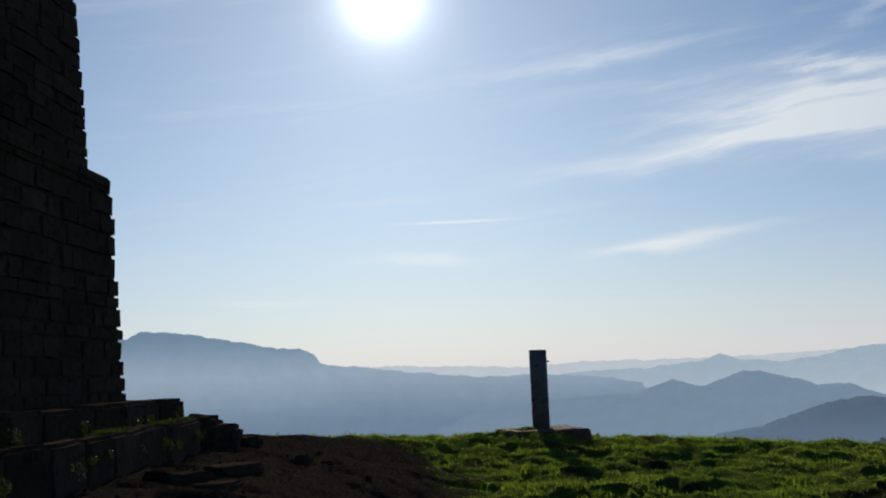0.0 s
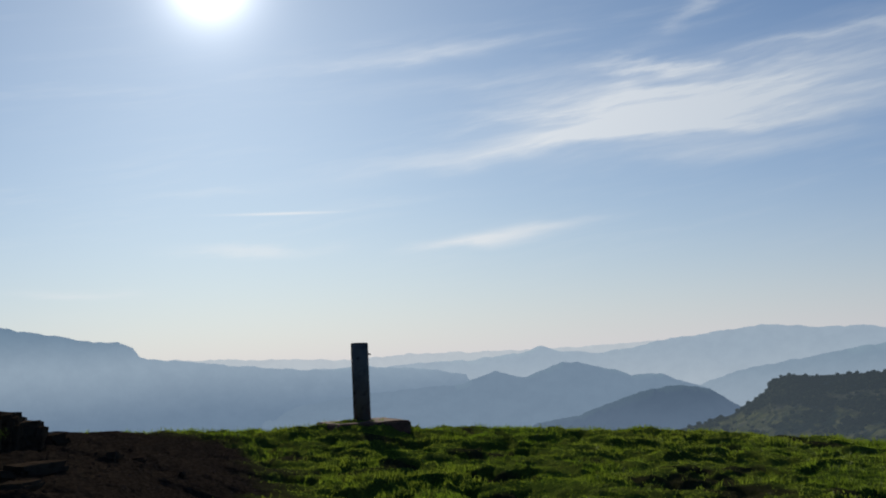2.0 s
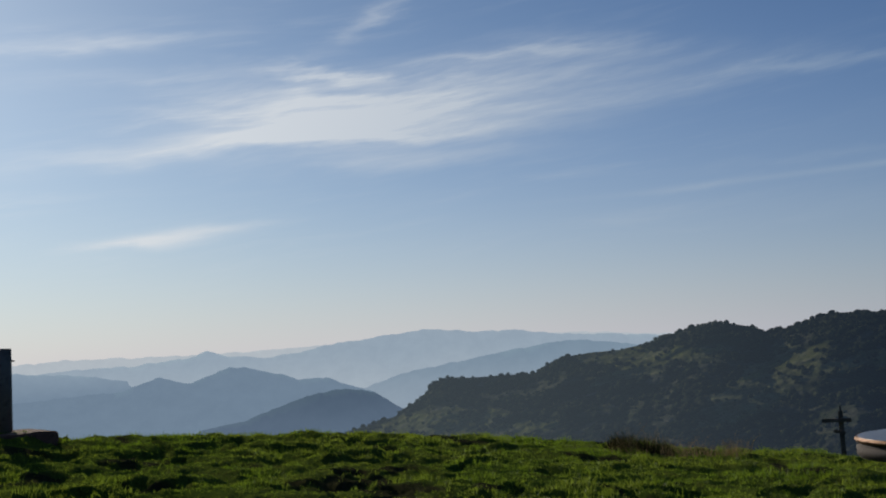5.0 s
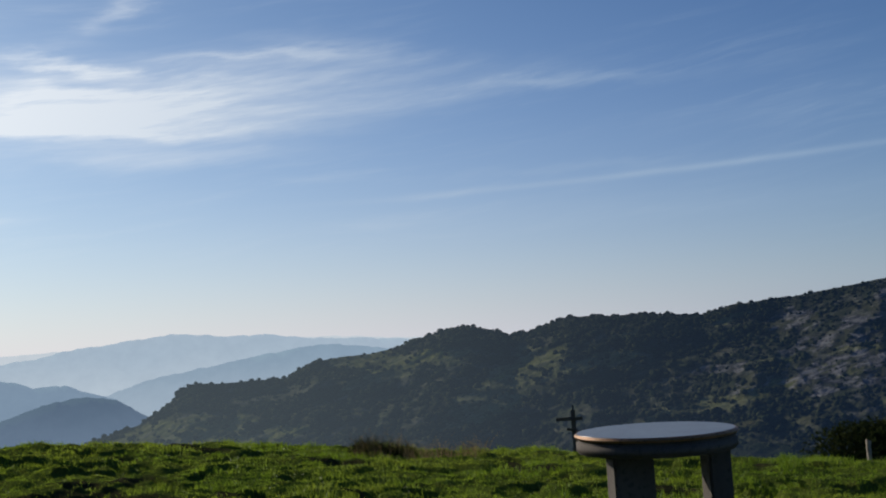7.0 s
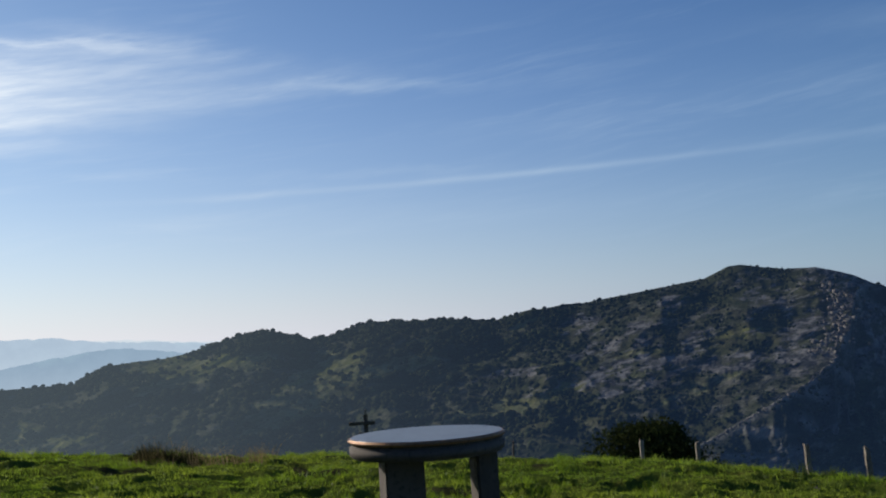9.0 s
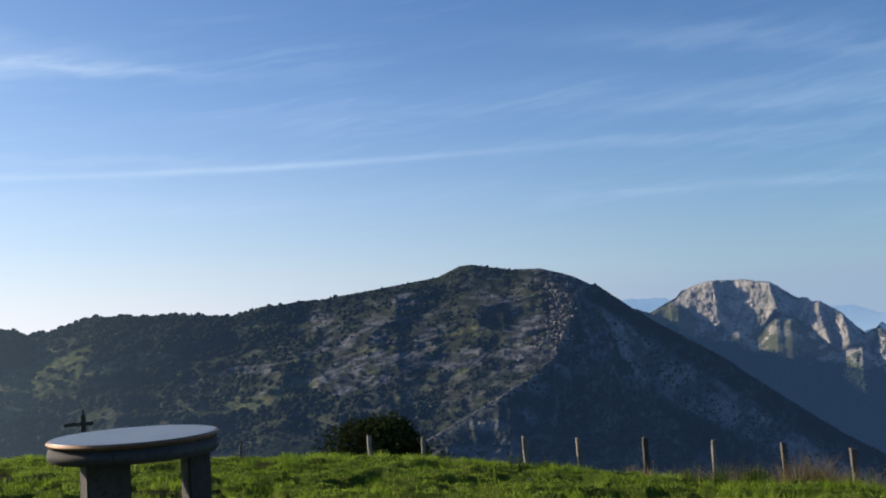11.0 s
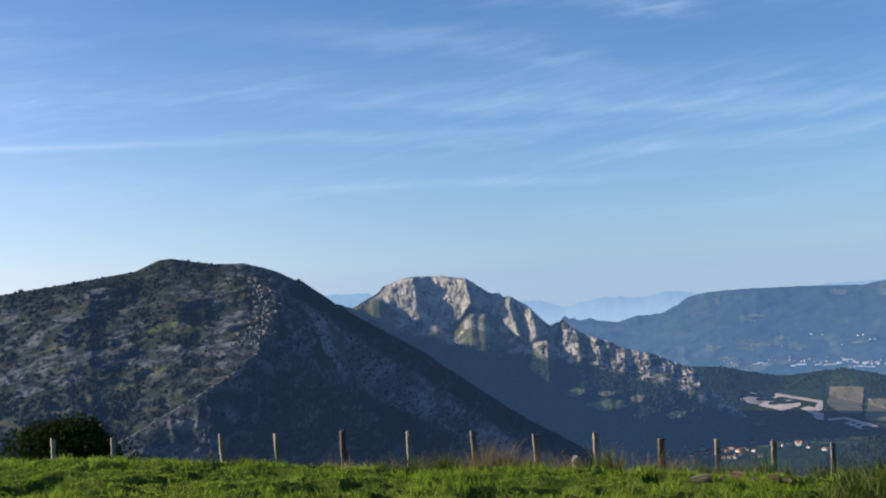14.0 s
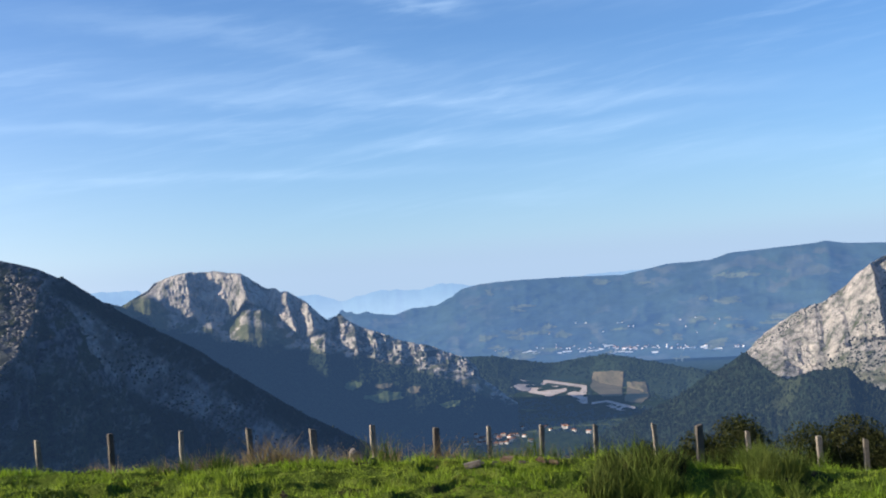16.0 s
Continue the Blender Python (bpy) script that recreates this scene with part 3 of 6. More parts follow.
# ---- mountains ----
def slope_mesh(name, profile, reach, toe, mat, label, category, step=0.12, rows=60, bend=1.0, relief=0.0, grain=90.0, skyline=0.0,
               back=0.25, seed=0, cover=None, tall=1.0):
    """A mountain side from its toe up to its skyline and over. profile: heading and height in degrees along the skyline;
    reach: heading and distance of the skyline; toe: heading, distance and height of the foot."""
    pa, pe = (np.array(v, float) for v in zip(*profile))
    da, dd = (np.array(v, float) for v in zip(*reach))
    ta, td, tz = (np.array(v, float) for v in zip(*toe))
    az = np.arange(pa[0], pa[-1] + step / 2, step)
    u = np.concatenate([np.linspace(0, 1, rows), 1 + np.linspace(0.04, 1, 8) * back])
    D, T, TZ = np.interp(az, da, dd), np.interp(az, ta, td), np.interp(az, ta, tz)
    el = np.interp(az, pa, pe) + skyline * (fbm(az * 2.2, az * 0 + seed, 4, seed + 3) - 0.5)
    H = 1.6 + D * np.tan(np.radians(el))
    A, U = np.meshgrid(np.radians(az), u, indexing="ij")
    inside = np.clip(U, 0, 1)
    Rr = T[:, None] + (D - T)[:, None] * U
    lift = inside ** bend
    Z = TZ[:, None] + (H - TZ)[:, None] * lift - np.maximum(U - 1, 0) / back * (H - TZ)[:, None] * 0.4
    X, Y = np.sin(A) * Rr, np.cos(A) * Rr
    if relief:
        arc = np.broadcast_to((A * D[:, None]), U.shape)
        run = U * (D - T)[:, None]
        n = fbm(arc / grain, run / (grain * tall), 6, seed + 7, 0.55, ridged=True) - 0.62
        damp = np.clip(np.minimum(inside / 0.15, (1 - inside) / 0.10), 0, 1)
        Rr = Rr - n * relief * damp
        Z = Z + n * relief * 0.45 * damp * (1 - 0.6 * inside)
        X, Y = np.sin(A) * Rr, np.cos(A) * Rr
    verts = np.stack([X, Y, Z], -1)
    me = from_arrays(name, verts.reshape(-1, 3), grid_faces(len(az), len(u)), mat, soft=True)
    if cover is not None:
        c = cover(np.degrees(A), U, X, Y, Z)
        layer = me.color_attributes.new("cover", "FLOAT_COLOR", "POINT")
        layer.data.foreach_set("color", np.concatenate([np.stack(c, -1).reshape(-1, 3), np.ones((X.size, 1))], 1).astype(np.float32).ravel())
    ob = tagged(new(name, me), label, category, kind="structure")
    return ob, np.degrees(A), U, verts


# open grassy places on the dark mountain: heading, angle of sight, half sizes, lean
GLADES = ((26.2, -4.3, 2.6, 0.55, 0.10), (30.5, -4.5, 1.8, 0.30, 0.1), (38.6, -1.25, 2.6, 0.30, 0.06), (36.3, -0.95, 1.3, 0.25, 0.1), (36.8, -2.1, 1.5, 0.18, 0.1), (43.7, -2.9, 1.6, 0.9, 0.75),
          (41.8, -3.9, 1.4, 0.6, 0.3), (45.5, -1.6, 1.0, 0.3, 0.3), (48.4, -1.9, 2.6, 0.24, 0.16), (50.2, -0.62, 0.7, 0.14, 0.1), (55.8, 0.05, 1.1, 0.13, 0.2), (53.8, -4.5, 3.2, 0.24, 0.17),
          (56.5, -3.9, 2.5, 0.20, 0.15), (60.5, -3.0, 2.4, 0.16, 0.12), (57.2, -2.3, 1.5, 0.14, 0.1), (61.5, -2.0, 1.6, 0.14, 0.1), (64.5, -3.9, 2.2, 0.22, 0.3), (66.8, -1.2, 1.6, 0.12, 0.05))
# bare stony places
BARES = ((58.5, -0.35, 1.0, 0.5, 0.1), (61.9, -0.55, 1.0, 0.16, 0.2), (60.3, -1.55, 2.2, 0.30, 0.12), (62.3, -2.4, 2.4, 0.30, 0.10), (58.3, -3.2, 3.0, 0.32, 0.16), (61.0, -3.6, 2.6, 0.35, 0.2), (66.0, -1.4, 2.2, 0.4, 0.06),
         (66.2, -2.7, 1.6, 0.45, 0.1), (63.5, 0.55, 0.9, 0.25, -0.1), (68.0, 0.9, 1.3, 0.5, -0.4), (69.0, -0.6, 1.6, 0.7, 0.1), (69.6, -2.2, 1.2, 0.9, 0.2), (54.5, -2.6, 1.6, 0.2, 0.12), (70.3, 0.5, 0.8, 1.0, 0.0))


def patches(rows, az, e, seed, ragged=1.3):
    wob_a, wob_e = fbm(az * 0.9, e * 1.6, 4, seed) - 0.5, fbm(az * 1.2 + 7, e * 2.4, 4, seed + 9) - 0.5
    best = 0 * az
    for a0, e0, wa, we, lean in rows:
        grow = np.where(az < 50, 1.35, 1.1)
        da, de = (az - a0 + 1.6 * wob_a) / grow, (e - e0 - lean * (az - a0) + 0.9 * wob_e) / grow
        best = np.maximum(best, 1 - (da / wa) ** 2 - (de / (we * 1.25)) ** 2 + ragged * (fbm(az * 2.6, e * 5.2 - az * 0.6, 4, seed + 4) - 0.5))
    return smooth(best, -0.12, 0.25)


def dark_cover(az, u, x, y, z):
    e = np.degrees(np.arctan2(z - 1.6, np.hypot(x, y)))
    w = fbm(az * 1.5, e * 3.4 - az * 0.45, 5, 57, 0.58)
    glade, bare = patches(GLADES, az, e, 41), patches(BARES, az, e, 51, 1.8)
    stony = smooth(az + 10 * (w - 0.5), 52, 62) * smooth(w, 0.60, 0.42) * 0.45
    spur = smooth(az, 69.3, 70.8) * smooth(u, 0.35, 0.6)
    stony = np.clip(np.maximum(np.maximum(stony, bare), spur), 0, 1)
    wood = smooth(w, 0.36 + 0.07 * smooth(az, 52, 62), 0.50 + 0.07 * smooth(az, 52, 62))
    wood = np.maximum(wood, smooth(u, 0.80, 0.95) * smooth(-az, -70, -66) * smooth(w, 0.28, 0.44))
    wood = wood * (1 - 0.92 * glade) * (1 - 0.8 * bare) * (1 - 0.8 * spur) * (1 - 0.35 * smooth(u, 0.985, 0.99) * smooth(az, 64, 65))
    return stony, np.clip(glade, 0, 1), np.clip(wood, 0, 1)


DARK = slope_mesh(
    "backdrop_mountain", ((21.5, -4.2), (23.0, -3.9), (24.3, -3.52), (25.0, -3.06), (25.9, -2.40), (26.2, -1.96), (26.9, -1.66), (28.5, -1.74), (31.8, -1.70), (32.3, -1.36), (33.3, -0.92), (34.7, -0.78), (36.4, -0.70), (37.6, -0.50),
                          (38.8, -0.12), (40.0, 0.22), (40.8, 0.44), (41.9, 0.42), (43.2, 0.12), (43.95, -0.17), (44.7, -0.10), (45.9, 0.22), (47.0, 0.58), (52.0, 0.42), (54.3, 0.25), (55.6, 0.66), (58.6, 0.84),
                          (61.7, 1.26), (65.2, 1.75), (66.4, 2.30), (67.0, 2.34), (69.2, 1.94), (70.7, 1.94), (72.4, 1.44), (73.8, 0.70), (75.5, -0.80), (79.0, -3.6)),
    ((21, 1250), (45, 1200), (66, 1150), (72, 1120), (79, 1350)),
    ((21, 900, -150), (30, 800, -150), (45, 720, -150), (60, 640, -140), (70, 600, -130), (73, 620, -130), (79, 1050, -200)),
    SLOPE, "dark scrubby limestone mountain with meadows and woods", "mountain", 0.08, 170, 0.95, 58, 150, 0.04, 0.25, 5, dark_cover)

# the steep shaded side of the same mountain, whose edge runs down from the summit towards the meadow
def flank_cover(az, u, x, y, z):
    """Scree bands that run down between dark scrub, below a wooded crest."""
    n, w = fbm(x / 60 + z / 30, y / 60, 4, 4), fbm(x / 34, y / 34 + z / 26, 4, 33)
    down = np.interp(az, (72, 73, 74, 76, 80, 84, 88, 92), (1.2, 1.0, 0.7, -0.8, -3.27, -6.1, -8.6, -11.0)) - np.degrees(np.arctan2(z - 1.6, np.hypot(x, y))) + 1.6 * (n - 0.5)
    right = smooth(az, 72.3, 74.0)
    band = smooth(down, 0.9, 1.7) * (1 - smooth(down, 3.3, 4.4)) + smooth(down, 5.6, 6.6) * 0.35
    scree = right * band + (1 - right) * (0.20 + 0.50 * smooth(n, 0.44, 0.58)) * (0.12 + 0.88 * smooth(az, 58, 66)) + 0.45 * smooth(u, 0.95, 0.99) * (1 - right) * smooth(az, 58, 64)
    scree = np.clip(scree * (0.35 + 0.65 * smooth(w, 0.36, 0.52)), 0, 1)
    return 0.15 + 0.35 * smooth(az, 58, 64), np.clip(scree * 1.25, 0, 1), np.clip((1 - scree) * (0.35 + 0.65 * smooth(w, 0.44, 0.56)), 0, 1)


FLANK = slope_mesh(
    "backdrop_mountain_flank", ((51.0, -8.0), (52.5, -7.3), (54.0, -6.85), (56.0, -6.5), (57.5, -6.55), (59.5, -7.2), (61.5, -7.55), (63.0, -7.35), (64.5, -6.75), (66.5, -5.7), (68.6, -4.6),
                                (70.2, -3.75), (71.0, -3.0), (71.6, -2.1), (72.1, -1.3), (72.3, -0.4), (71.9 + 0.6, 0.5), (73.0, 1.0), (73.8, 0.82), (75.5, -0.46),
                                (77.0, -1.45), (80.0, -3.27), (82.8, -5.32), (85.7, -7.32), (88.7, -8.96), (92.0, -11.0)),
    ((51, 745), (52.5, 735), (57, 722), (61, 680), (63, 690), (66, 715), (68.6, 735), (71, 790), (72.1, 880), (72.5, 990), (73, 1090), (74, 1110), (80, 1250), (92, 1450)),
    ((51, 520, -165), (61, 510, -175), (68, 540, -185), (72, 600, -205), (74, 830, -200), (80, 1010, -240), (92, 1350, -350)),
    SCREE_SLOPE, "steep shaded scree flank of the dark mountain", "mountain", 0.07, 100, 1.0, 22, 60, 0.10, 0.12, 15, flank_cover)

def crag_mesh(name, skyline, base, foot, plan, reach, mat, label, step, rows, rib, chip, seed, cover, jag=0.10):
    """A crag: an apron that climbs from its foot to the base of the cliffs, then broken walls up to the skyline.
    skyline, base: heading and angle of sight; foot: heading, angle and distance; plan: heading and how far the wall stands
    back or comes forward in metres; reach: heading and distance of the cliff base and of the top."""
    sa, se = (np.array(v, float) for v in zip(*skyline))
    ba, be = (np.array(v, float) for v in zip(*base))
    fa, fe, fd = (np.array(v, float) for v in zip(*foot))
    qa, qd = (np.array(v, float) for v in zip(*plan))
    ra, rb, rt = (np.array(v, float) for v in zip(*reach))
    az = np.arange(sa[0], sa[-1] + step / 2, step)
    top = np.interp(az, sa, se) + jag * (fbm(az * 3.1, az * 0 + seed, 4, seed + 3, 0.6) - 0.5)
    low = np.minimum(np.interp(az, ba, be) + 0.25 * (fbm(az * 2.3, az * 0, 3, seed + 5) - 0.5), top - 0.05)
    bed = np.interp(az, fa, fe)
    u = np.linspace(0, 1, rows)
    E = bed[:, None] + (top - bed)[:, None] * u[None]
    A = np.broadcast_to(az[:, None], E.shape)
    wall = smooth(E - low[:, None], -0.10, 0.22)
    q = np.clip((E - bed[:, None]) / (low - bed)[:, None], 0, 1)
    h = np.clip((E - low[:, None]) / np.maximum(top - low, 0.05)[:, None], 0, 1)
    F, B, T = (np.interp(az, x, y)[:, None] for x, y in ((fa, fd), (ra, rb), (ra, rt)))
    Rr = F + (B - F) * q ** 1.1 + (T - B) * h ** 1.5
    slant = A + 0.12 * E
    bulge = np.interp(slant + 0.35 * (fbm(A * 1.3, E * 1.3, 3, seed + 9) - 0.5), qa, qd)
    coarse = fbm(slant * 1.5, E * 0.75, 4, seed + 11, 0.55, ridged=True) - 0.6
    fine = fbm(slant * 6.5 + coarse, E * 4.2, 4, seed + 13, 0.62, ridged=True) - 0.6
    ledge = fbm(A * 0.8, E * 5.5 - 0.9 * A, 3, seed + 17) - 0.5
    edge = np.clip((top[:, None] - E) / 0.10, 0.25, 1)
    Rr = Rr + wall * (bulge - coarse * rib - fine * chip + ledge * chip * 0.8) * edge
    Rr = Rr + (1 - wall) * (bulge * 0.10 - (fbm(A * 1.1, E * 1.9 - 0.6 * A, 4, seed + 21) - 0.5) * rib * 0.5 - fine * chip * 0.25)
    behind = np.linspace(0.05, 1, 8)[None] * (T - F) * 0.25
    E2, R2 = np.radians(E), Rr
    Z = 1.6 + R2 * np.tan(E2)
    R2 = np.concatenate([R2, Rr[:, -1:] + behind], 1)
    Z = np.concatenate([Z, Z[:, -1:] - behind * 0.7], 1)
    az2 = np.broadcast_to(az[:, None], Z.shape)
    X, Y = np.sin(np.radians(az2)) * R2, np.cos(np.radians(az2)) * R2
    verts = np.stack([X, Y, Z], -1)
    me = from_arrays(name, verts.reshape(-1, 3), grid_faces(*Z.shape), mat)
    full = lambda v, fill: np.concatenate([v, np.full((len(az), 8), fill)], 1)
    c = cover(az2, np.concatenate([E, np.repeat(E[:, -1:], 8, 1)], 1), full(wall, 1.0), full(np.broadcast_to(E - low[:, None], E.shape), 1.0))
    layer = me.color_attributes.new("cover", "FLOAT_COLOR", "POINT")
    layer.data.foreach_set("color", np.concatenate([np.stack(c, -1).reshape(-1, 3), np.ones((X.size, 1))], 1).astype(np.float32).ravel())
    ob = tagged(new(name, me), label, "mountain", kind="structure")
    U = np.broadcast_to(np.concatenate([u, 1 + np.linspace(0.05, 1, 8)])[None], Z.shape)
    return ob, az2, U, verts


LIME_BASE = ((68.0, -0.5), (75.2, -0.8), (76.4, -1.0), (77.5, -0.42), (78.4, -0.74), (78.9, -1.36), (79.7, -1.82), (80.9, -1.51), (81.7, -2.16), (82.8, -1.21), (83.8, -1.43), (84.5, -2.22), (85.2, -2.8),
             (85.7, -3.28), (86.8, -2.92), (87.5, -3.64), (89.1, -4.48), (91.0, -5.10), (92.7, -5.08), (94.3, -5.62), (97.0, -7.6))


def lime_wood_shade(az, e):
    """Apron woods below the crag, 0 to 1, their top painting the shadow's edge."""
    line = np.interp(az, (74, 77.5, 80, 82.4, 85.1, 87.5, 90, 92, 97), (-1.5, -1.6, -2.45, -3.0, -3.7, -4.0, -4.7, -5.3, -7.5))
    return smooth(line - e + 1.1 * (fbm(az * 1.6, e * 2.6, 4, 15) - 0.5), -0.15, 0.25)


def lime_cover(az, e, wall, over):
    n = fbm(az * 2.6, e * 3.4 - az * 0.8, 4, 6)
    rock = np.maximum(wall * smooth(az, 77.3, 77.9), smooth(n, 0.44, 0.56) * smooth(over, -1.5, -0.4) * smooth(az, 78.2, 79.2))
    shrubby = smooth(fbm(az * 3.3, e * 5, 4, 26), 0.50, 0.62) * smooth(az, 86.0, 88.0)
    return np.clip(rock, 0, 1), 0.5 + 0 * az, np.maximum(lime_wood_shade(az, e) * (1 - wall), 0.85 * shrubby)


# headings 68 to 75 are an unseen spur, added to shade the apron
LIME = crag_mesh(
    "backdrop_crag", ((68.0, 0.20), (74.0, 0.10), (75.2, -0.40), (76.4, -0.80), (77.4, -0.23), (77.8, -0.04), (78.1, 0.31), (78.9, 0.57), (79.6, 0.74), (81.2, 0.71), (82.6, 0.50), (83.0, 0.28), (83.6, -0.20), (84.0, -0.38),
                      (84.4, -0.39), (84.6, -0.60), (85.0, -0.61), (85.5, -0.93), (86.0, -1.27), (86.3, -1.59), (86.7, -2.0), (87.1, -2.34), (87.4, -2.10), (87.8, -2.09), (88.2, -2.43), (88.8, -2.81),
                      (89.8, -3.15), (91.0, -3.72), (92.5, -4.06), (93.4, -4.48), (94.4, -4.87), (94.9, -5.3), (95.1, -5.9), (97.0, -7.4)),
    LIME_BASE, ((68, -8.0, 1900), (74, -8.2, 2250), (86, -9.8, 2250), (90, -9.7, 2310), (93, -9.2, 2470), (97, -8.9, 2580)),
    ((68, 0), (75.5, 10), (77.6, 45), (79.8, -45), (80.1, -12), (80.7, 22), (81.5, -6), (82.7, -52), (83.1, 0), (83.6, 40), (84.9, -30), (85.15, 6), (85.9, -34), (86.4, 10), (87.0, 30), (88.0, -24),
     (88.4, 9), (89.1, -10), (89.5, 9), (90.3, -11), (90.7, 9), (91.6, -11), (92.0, 8), (92.8, -10), (93.2, 7), (94.0, -10), (94.4, 7), (97.0, -10)),
    ((68, 2330, 2360), (74.6, 2790, 2820), (77, 2950, 3010), (79, 2940, 3030), (83, 2900, 2990), (90, 2690, 2750), (94.4, 2630, 2680), (97, 2630, 2680)),
    CLIFF, "pale limestone crag above dark woods", 0.04, 190, 30, 14, 12, lime_cover)


def right_cover(az, e, wall, over):
    n = fbm(az * 2.2, e * 3.0 - az, 4, 8)
    shelf = smooth(az, 112.6, 113.6) * smooth(-e, 5.6, 6.3) * smooth(n, 0.36, 0.52)
    rock = np.maximum(wall, 0.6 + 0.4 * smooth(n, 0.36, 0.48)) * (1 - 0.8 * shelf)
    return np.clip(rock, 0, 1), 0.5 + 0 * az, 0.55 * smooth(fbm(az * 5, e * 7, 4, 18), 0.60, 0.70)


RIGHT = crag_mesh(
    "backdrop_crag", ((108.6, -5.7), (109.3, -5.2), (109.8, -4.7), (110.2, -4.30), (111.2, -3.70), (111.9, -3.32), (113.1, -2.90), (114.0, -2.36), (114.6, -1.80), (115.2, -1.34), (115.8, -0.92),
                      (116.2, -0.76), (117.5, -0.2), (121.0, 1.0), (128.0, 2.0)),
    ((108.6, -5.75), (110.3, -5.75), (111.0, -5.7), (111.9, -6.3), (113.0, -6.35), (113.5, -5.6), (115.0, -4.9), (118, -5.0), (128, -5.5)),
    ((108, -8.3, 1480), (114, -8.0, 1330), (128, -7.5, 1250)),
    ((108, 22), (111.0, 0), (112.2, -5), (112.5, 2), (113.4, -6), (113.7, 3), (115.35, -24), (115.6, 34), (116.5, 30), (117.6, 0), (119, -14), (119.3, 8), (122, -12), (122.4, 8), (128, -10)),
    ((108, 1590, 1750), (114, 1500, 1680), (128, 1420, 1560)),
    NEAR_CLIFF, "sunlit pale grey limestone crag over pine woods", 0.04, 150, 11, 9, 31, right_cover, 0.16)

PINE_SLOPE = slope_mesh(
    "backdrop_wooded_ridge", ((99.0, -10.6), (101.2, -9.35), (103.4, -8.4), (105.5, -7.45), (107.3, -6.35), (109.1, -5.35), (110.2, -6.3), (111.0, -6.85), (112.4, -6.4),
                              (114.0, -6.3), (114.5, -6.9), (115.6, -7.45), (118.0, -7.6), (128.0, -7.0)),
    ((99, 1500), (109, 1450), (112, 1280), (128, 1150)), ((99, 1150, -330), (128, 800, -240)),
    NEAR_CLIFF, "steep ridge covered in dark pine wood", "ridge", 0.12, 50, 1.0, 40, 90, 0.10, 0.2, 44,
    lambda az, u, x, y, z: (0 * u, 0 * u, 1 - 0.25 * smooth(fbm(x / 70, y / 70, 3, 4), 0.66, 0.74)))

